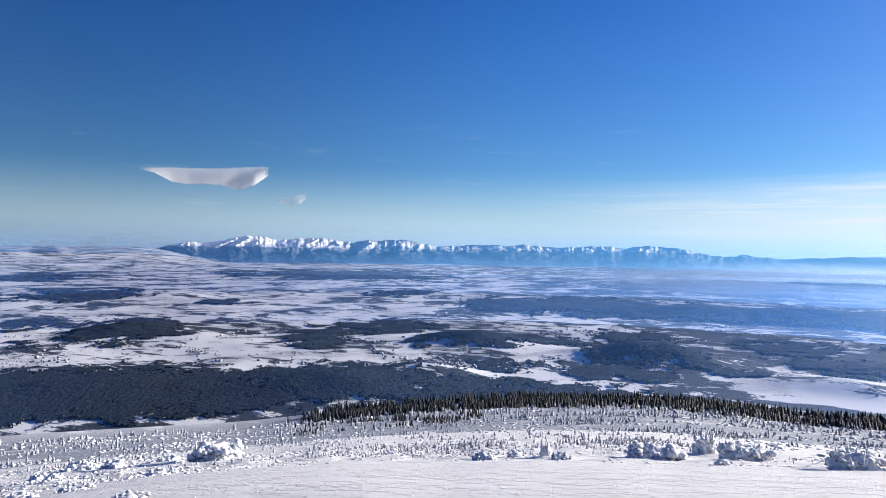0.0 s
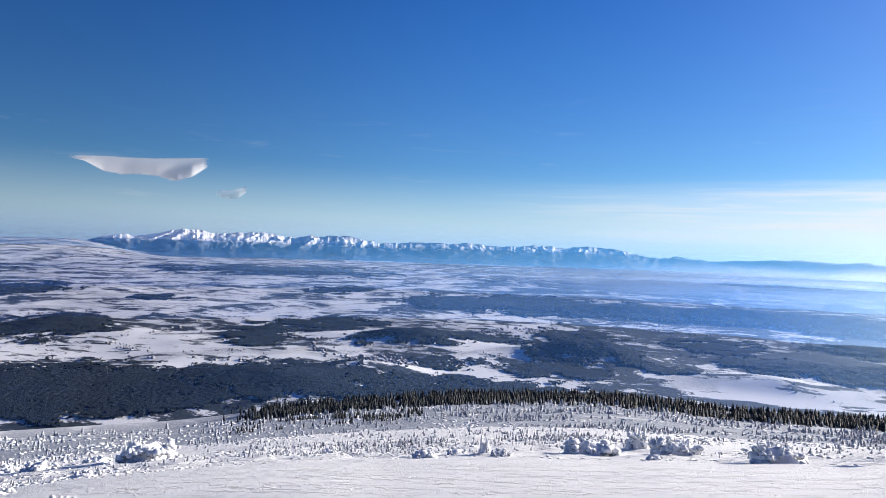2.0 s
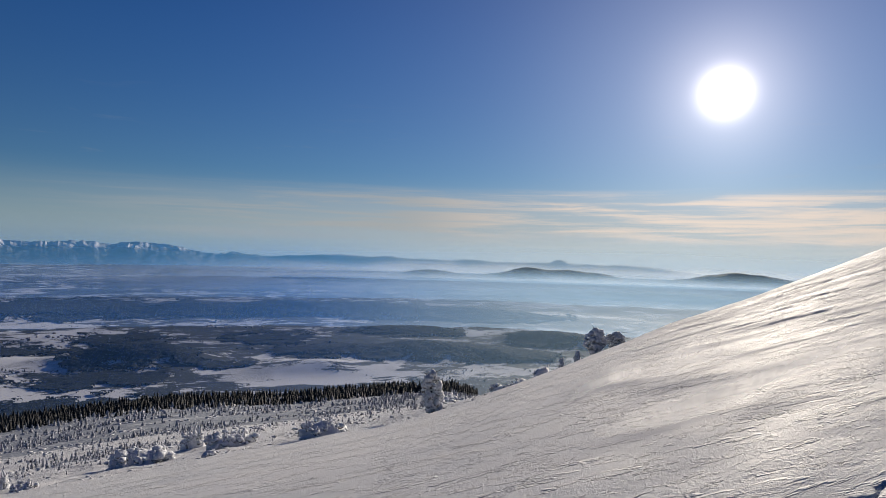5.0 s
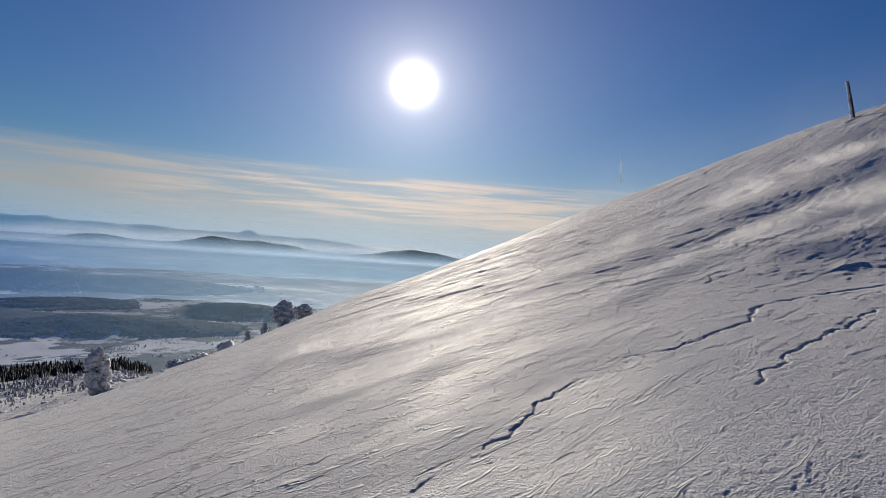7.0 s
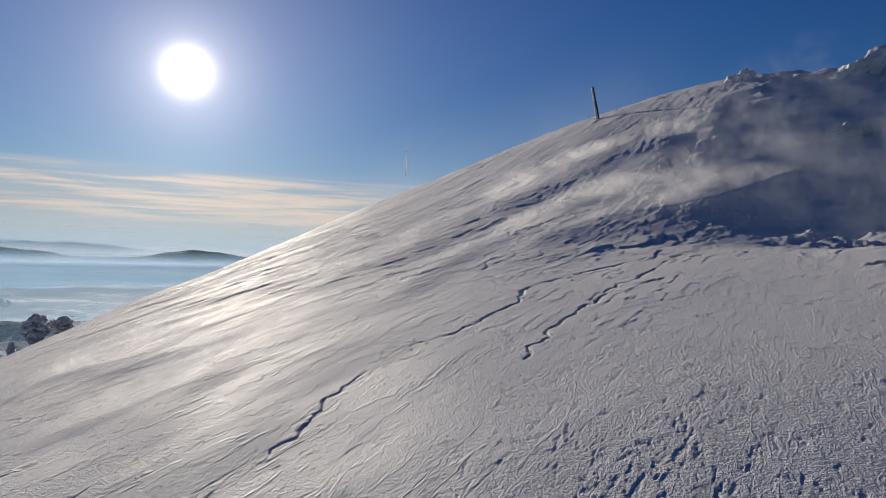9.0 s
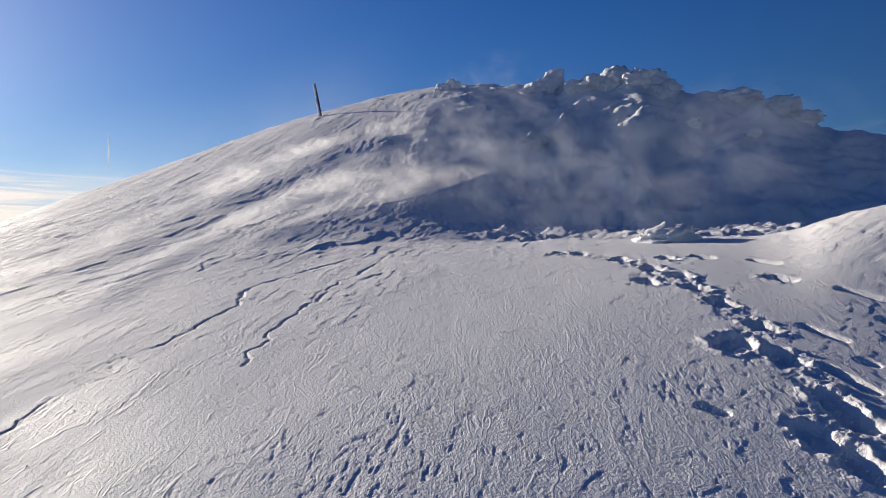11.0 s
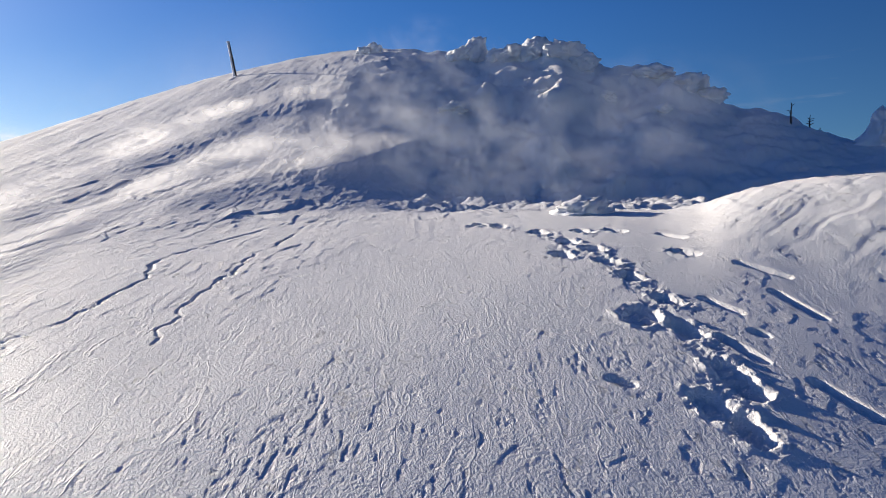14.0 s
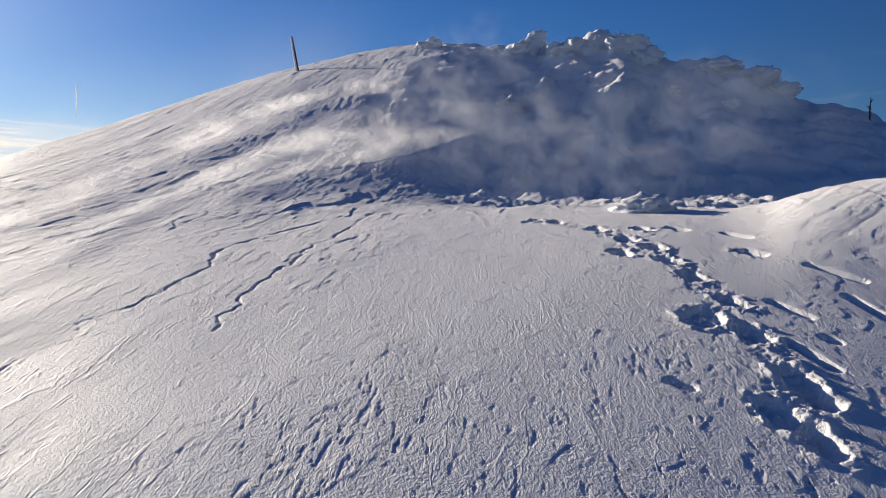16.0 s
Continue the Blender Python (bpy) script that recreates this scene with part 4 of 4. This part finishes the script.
for b, e, w, h, k in [(33.4, -15.9, 80, 34, 5), (25.9, -16.4, 72, 30, 6), (22.6, -16.5, 36, 42, 7), (18.7, -17.2, 88, 32, 3), (24.0, -17.0, 26, 14, 0),
                      (4.0, -18.4, 42, 20, 2), (9.4, -17.9, 20, 36, 5), (10.8, -17.9, 34, 16, 3), (7.0, -18.0, 36, 16, 2), (-4.5, -18.2, 26, 18, 3),
                      (-19.4, -17.7, 72, 34, 4), (-26.1, -19.9, 52, 18, 0), (-21.5, -20.6, 30, 12, 0), (-32.0, -17.8, 50, 12, 0), (-29.5, -17.3, 44, 13, 0),
                      (-27.0, -17.5, 40, 14, 1), (-29.8, -18.8, 44, 11, 0), (-24.0, -18.5, 50, 12, 0), (-33.5, -19.0, 40, 10, 0), (-23.0, -17.5, 36, 12, 2)]:
    rime_shrub(b, e, w, h, int(b * 10) + 500, 1.0, k)

# ---- the summit: rime-crusted rocks, marker pole, bare trees ----


def rime_rock(b, e, width, height, seed, back=0.0, label="rock outcrop plastered with wind-blown rime"):
    rng = np.random.default_rng(seed)
    r = min(first_sight(b, e), float(REACH(b)) + back)
    width, height = 1.15 * width * r / 1125, 1.1 * height * r / 1125
    v, f = lumpy(4, (width * 0.5, width * 0.5, height), rng, 0.36, 1.7, 0.34)
    v[:, 0] += 0.3 * v[:, 2]
    ob = part("rime_rock", (v, f), RIME)
    ob.location = spot(b, r, height * 0.1)
    ob.rotation_euler = (0, 0, radians(-b))
    return tagged(ob, label, "rock", "rime-crusted summit rocks")


for b, e, w, h in [(113.6, 14.3, 22, 8), (114.4, 14.4, 26, 10), (122.2, 14.2, 40, 12), (123.3, 14.3, 34, 24), (125.2, 14.2, 24, 12), (127.0, 14.3, 46, 16),
                   (128.8, 14.4, 56, 20), (131.0, 14.2, 60, 20), (132.8, 13.4, 44, 16), (137.0, 12.1, 40, 9), (138.6, 12.4, 56, 12), (141.2, 11.4, 60, 16),
                   (143.2, 10.4, 44, 12), (121.6, 9.7, 44, 8), (134.5, 10.6, 40, 9), (139.6, 9.6, 24, 8), (155.6, 6.4, 60, 42), (129.5, 11.0, 26, 7)]:
    rime_rock(b, e, w, h, int(b * 10), 0.0)


rime_rock(133.0, 0.9, 80, 26, 77, 0.0, "wind-carved block of crusted snow at the hollow's lip")


def marker_pole(b, e, height):
    """A leaning trail marker with rime grown on its windward side."""
    r = first_sight(b, e)
    pole = new("marker_pole")
    pole.location = spot(b, r, -0.2)
    side = heading(b - 90)
    tip = side * height * 0.22 + Vector((0, 0, height + 0.2))
    part("post", tube([(0, 0, 0), tip * 0.5, tip], [0.07, 0.065, 0.04], 8), BARK, pole)
    rng = np.random.default_rng(3)
    cs = [tuple(tip * t + side * 0.08) for t in np.linspace(0.1, 0.97, 16)]
    part("rime", clumped(cs, [0.085 - 0.03 * k / 16 for k in range(16)], rng, 2, 0.2, 1.2), RIME, pole, "white rime feathers")
    return tagged(pole, "leaning wooden marker pole crusted with rime", "pole")


marker_pole(102.9, 11.7, 2.0)


def bare_tree(b, e, height, seed):
    rng = np.random.default_rng(seed)
    tree = new("bare_tree")
    tree.location = spot(b, first_sight(b, e), -0.1)
    part("trunk", tube([(0, 0, 0), (0.03, 0, height * 0.5), (0.0, 0.02, height)], [0.045, 0.035, 0.012], 6), BARK, tree)
    for k in range(7):
        t, a = rng.uniform(0.35, 0.95), rng.uniform(0, 6.28)
        p0 = Vector((0, 0, height * t))
        p1 = p0 + Vector((math.cos(a) * 0.3, math.sin(a) * 0.3, rng.uniform(0.0, 0.25))) * height * 0.7
        part("branch", tube([p0, (p0 + p1) / 2, p1], [0.02, 0.016, 0.006], 5), BARK, tree)
    return tagged(tree, "bare dead tree frosted grey on the skyline", "tree", "bare trees on the skyline")


bare_tree(149.2, 8.1, 1.05, 1)
bare_tree(150.5, 7.6, 0.8, 2)
bare_tree(151.2, 7.2, 0.4, 3)

# ---- sky: clouds, contrails ----


def cloud_material(name, tone, lo, hi, scale):
    m = bpy.data.materials.new(name)
    m.use_nodes = True
    m.node_tree.nodes.clear()
    g = Nodes(m.node_tree)
    n = g.noise(g.scaled(place(g), (1, 1, 2.5)), scale, 4.0, 0.55)
    edge = g.add("ShaderNodeAttribute", attribute_name="edge").outputs["Fac"]
    amount = g.span(g.math("ADD", g.math("MULTIPLY", edge, 1.0), g.math("MULTIPLY", g.math("SUBTRACT", n, 0.5), 0.5)), lo, hi)
    body = g.add("ShaderNodeMixShader", {0: 0.75, 1: g.add("ShaderNodeBsdfDiffuse", {0: (*tone, 1)}).outputs[0], 2: g.add("ShaderNodeBsdfTranslucent", {0: (*tone, 1)}).outputs[0]})
    out = g.add("ShaderNodeMixShader", {0: g.math("MULTIPLY", amount, 0.85), 1: g.add("ShaderNodeBsdfTransparent").outputs[0], 2: body.outputs[0]})
    g.t.links.new(out.outputs[0], g.add("ShaderNodeOutputMaterial").inputs[0])
    return m


def cloud(b0, b1, e_top, drops, name_label, mat):
    """A lens of cloud: a level top and an uneven belly, thin at its border."""
    n, k = 60, 16
    co, edge = [], []
    for i in range(n):
        s = i / (n - 1)
        b = b0 + (b1 - b0) * s
        belly = np.interp(s, np.linspace(0, 1, len(drops)), drops)
        for j in range(k):
            t = j / (k - 1)
            e = e_top - 0.65 * (1 - s) + 0.04 * math.sin(s * 9) - belly * t
            p = heading(b, e) * (4750 - 1100 * t - 40 * math.sin(3.14 * s))
            co.append((p.x, p.y, p.z + EYE))
            edge.append(min(1.0, 1.3 * min(4 * t + 0.3, 4.5 * (1 - t), 5 * s, 12 * (1 - s))))
    faces = [(i * k + j, (i + 1) * k + j, (i + 1) * k + j + 1, i * k + j + 1) for i in range(n - 1) for j in range(k - 1)]
    ob = part("cloud", (co, faces), mat)
    ob.data.attributes.new("edge", "FLOAT", "POINT").data.foreach_set("value", np.array(edge, np.float32))
    return tagged(ob, name_label, "cloud", kind="structure")


CLOUD = cloud_material("cloud_white", (0.95, 0.95, 0.97), 0.0, 0.8, 0.003)
WISP = cloud_material("thin_cloud", (0.95, 0.95, 0.97), 0.2, 2.0, 0.012)
cloud(-25.8, -15.3, 6.85, [0.12, 0.45, 1.25, 1.45, 1.4, 1.55, 2.05, 1.7, 0.7], "white lens-shaped cloud with a flat top", CLOUD)
cloud(-14.9, -12.1, 4.75, [0.3, 0.7, 1.0, 1.0, 0.6], "small faint wisp of cloud", WISP)


def contrail(p0, p1, width, label):
    """A thin straight vapour trail, each end given as bearing and elevation."""
    a, c = heading(*p0) * 4700, heading(*p1) * 4700
    ob = part("contrail", tube([a, (a + c) / 2, c], [width * 0.4, width, width * 0.6], 6), CONTRAIL)
    return tagged(ob, label, "contrail", kind="structure")


CONTRAIL = bpy.data.materials.new("vapour_trail")
CONTRAIL.use_nodes = True
CONTRAIL.node_tree.nodes.clear()
trail = Nodes(CONTRAIL.node_tree)
trail_body = trail.add("ShaderNodeMixShader", {0: 0.6, 1: trail.add("ShaderNodeBsdfDiffuse", {0: (0.86, 0.93, 1.0, 1)}).outputs[0],
                                               2: trail.add("ShaderNodeBsdfTranslucent", {0: (0.86, 0.93, 1.0, 1)}).outputs[0]})
trail.t.links.new(trail_body.outputs[0], trail.add("ShaderNodeOutputMaterial").inputs[0])
contrail((86.0, 6.4), (85.95, 8.8), 6.0, "short white vapour trail in the blue sky")

# ---- blown snow over the slope ----
BLOWN = mist_material("blown_snow", (0.96, 0.96, 0.96), 0.46, 0.7, 0.25, 0.75, (0.12, 1.0, 1.2), -WIND_TURN)


def streamer(line, wide, lift, seed):
    """A stream of blown snow: a low veil over the slope along a line of bearings and elevations."""
    n, k = 80, 11
    t, keys = np.linspace(0, 1, n), np.linspace(0, 1, len(line))
    bs, es = np.interp(t, keys, [p[0] for p in line]), np.interp(t, keys, [p[1] for p in line])
    bs, es = np.convolve(np.pad(bs, 6, "edge"), np.ones(13) / 13, "valid"), np.convolve(np.pad(es, 6, "edge"), np.ones(13) / 13, "valid")
    co, edge = [], []
    swell = [0.6 + 0.5 * math.sin(q * 7 + seed) * math.sin(q * 3 + seed) + 0.4 * q for q in t]
    reach = [first_sight(float(b), float(min(e - 0.5 * wide * w, CREST(b) - 0.2))) for b, e, w in zip(bs, es, swell)]
    for j in range(k):
        s = j / (k - 1)
        for q, b, w, r in zip(t, bs, swell, reach):
            co.append((r * math.sin(radians(b)), r * math.cos(radians(b)), ground_at(b, r) - 0.05 + lift * s * wide * w * r / 57.3))
            edge.append(float(ease(min(q, 1 - q), 0, 0.3)) * max(0.0, math.sin(3.1416 * min(1.0, s + 0.06))) ** 1.4)
    ob = part("blown_snow", (co, [(j * n + i, j * n + i + 1, (j + 1) * n + i + 1, (j + 1) * n + i) for j in range(k - 1) for i in range(n - 1)]), BLOWN)
    ob.data.attributes.new("edge", "FLOAT", "POINT").data.foreach_set("value", np.array(edge, np.float32))
    return tagged(ob, "stream of wind-blown snow running down the slope", "blown snow", kind="stuff")


streamer([(122, 9.5), (115, 9.6), (107, 7.6), (101, 5.2), (94, 2.0), (88, -1.0), (80, -6.0), (74, -10.0)], 4.0, 1.0, 0)
streamer([(104, 9.8), (97, 6.6), (91, 3.9), (85, 0.7), (79, -2.6), (72, -6.4)], 2.6, 1.0, 2)
streamer([(118, 12.4), (112, 12.2), (106, 10.6), (100, 8.6), (94, 5.8), (88, 3.0)], 3.2, 1.0, 4)
streamer([(122, 6.5), (116, 7.2), (110, 6.2), (104, 4.4), (98, 2.0), (92, -1.0)], 3.4, 1.0, 9)
streamer([(78, -1.4), (68, -5.6), (62, -8.2), (56, -10.8), (50, -13.4)], 4.5, 1.0, 6)
streamer([(82, -2.5), (74, -6.5), (68, -9.6), (61, -12.6), (54, -15.6)], 4.5, 1.0, 8)


def plume(b0, b1, back, tall, mat):
    """Snow smoke streaming over the ridge: an upright veil just behind the crest."""
    bs = np.arange(b0, b1, 0.5)
    k = 14
    co, edge = [], []
    feet = [spot(b, float(REACH(b)) + back, -0.4) for b in bs]
    for j in range(k):
        for b, foot in zip(bs, feet):
            co.append((foot.x, foot.y, foot.z + tall * j / (k - 1)))
            s = (b - b0) / (b1 - b0)
            edge.append(float(ease(min(s, 1 - s), 0, 0.3)) * (1 - j / (k - 1)) ** 1.6)
    n = len(bs)
    ob = part("snow_plume", (co, [(j * n + i, j * n + i + 1, (j + 1) * n + i + 1, (j + 1) * n + i) for j in range(k - 1) for i in range(n - 1)]), mat)
    ob.data.attributes.new("edge", "FLOAT", "POINT").data.foreach_set("value", np.array(edge, np.float32))
    return tagged(ob, "snow smoke streaming over the ridge", "blown snow", kind="stuff")


SMOKE = mist_material("snow_smoke", (0.95, 0.95, 0.96), 0.16, 0.05, 0.15, 0.9)
plume(70, 114, 2.0, 7.0, SMOKE)


def drifting_puff(b0, b1, r, z0, z1):
    """A low cloud of whirled-up snow standing before the shaded hollow."""
    bs, n = np.arange(b0, b1, 0.4), 16
    co, edge = [], []
    for j in range(n):
        for b in bs:
            q = r + 1.5 * ((b - b0) / (b1 - b0) - 0.5) + 0.5 * j / n
            co.append((q * math.sin(radians(b)), q * math.cos(radians(b)), z0 + (z1 - z0) * j / (n - 1)))
            s = (b - b0) / (b1 - b0)
            t = j / (n - 1)
            edge.append(max(0.0, 1 - (2 * s - 1) ** 2 - (2 * t - 1) ** 2) ** 1.4)
    m = len(bs)
    ob = part("snow_puff", (co, [(j * m + i, j * m + i + 1, (j + 1) * m + i + 1, (j + 1) * m + i) for j in range(n - 1) for i in range(m - 1)]), PUFF)
    ob.data.attributes.new("edge", "FLOAT", "POINT").data.foreach_set("value", np.array(edge, np.float32))
    return tagged(ob, "puff of whirled-up snow before the shaded hollow", "blown snow", kind="stuff")


PUFF = mist_material("whirled_snow", (0.86, 0.92, 1.0), 0.14, 0.8, 0.34, 0.80, (0.4, 1.0, 1.1), -WIND_TURN - 40.0)
for b0, b1, r, z0, z1 in [(111, 124, 17.0, 2.0, 5.6), (116, 130, 15.0, 1.2, 4.4), (121, 137, 17.5, 1.6, 5.4), (106, 122, 20.5, 3.8, 7.6), (117, 132, 19.5, 2.8, 7.0), (126, 146, 18.5, 2.2, 6.4), (112, 128, 24.0, 5.0, 9.5), (130, 150, 21.0, 2.6, 7.4), (120, 140, 16.2, 1.4, 3.6)]:
    drifting_puff(b0, b1, r, z0, z1)
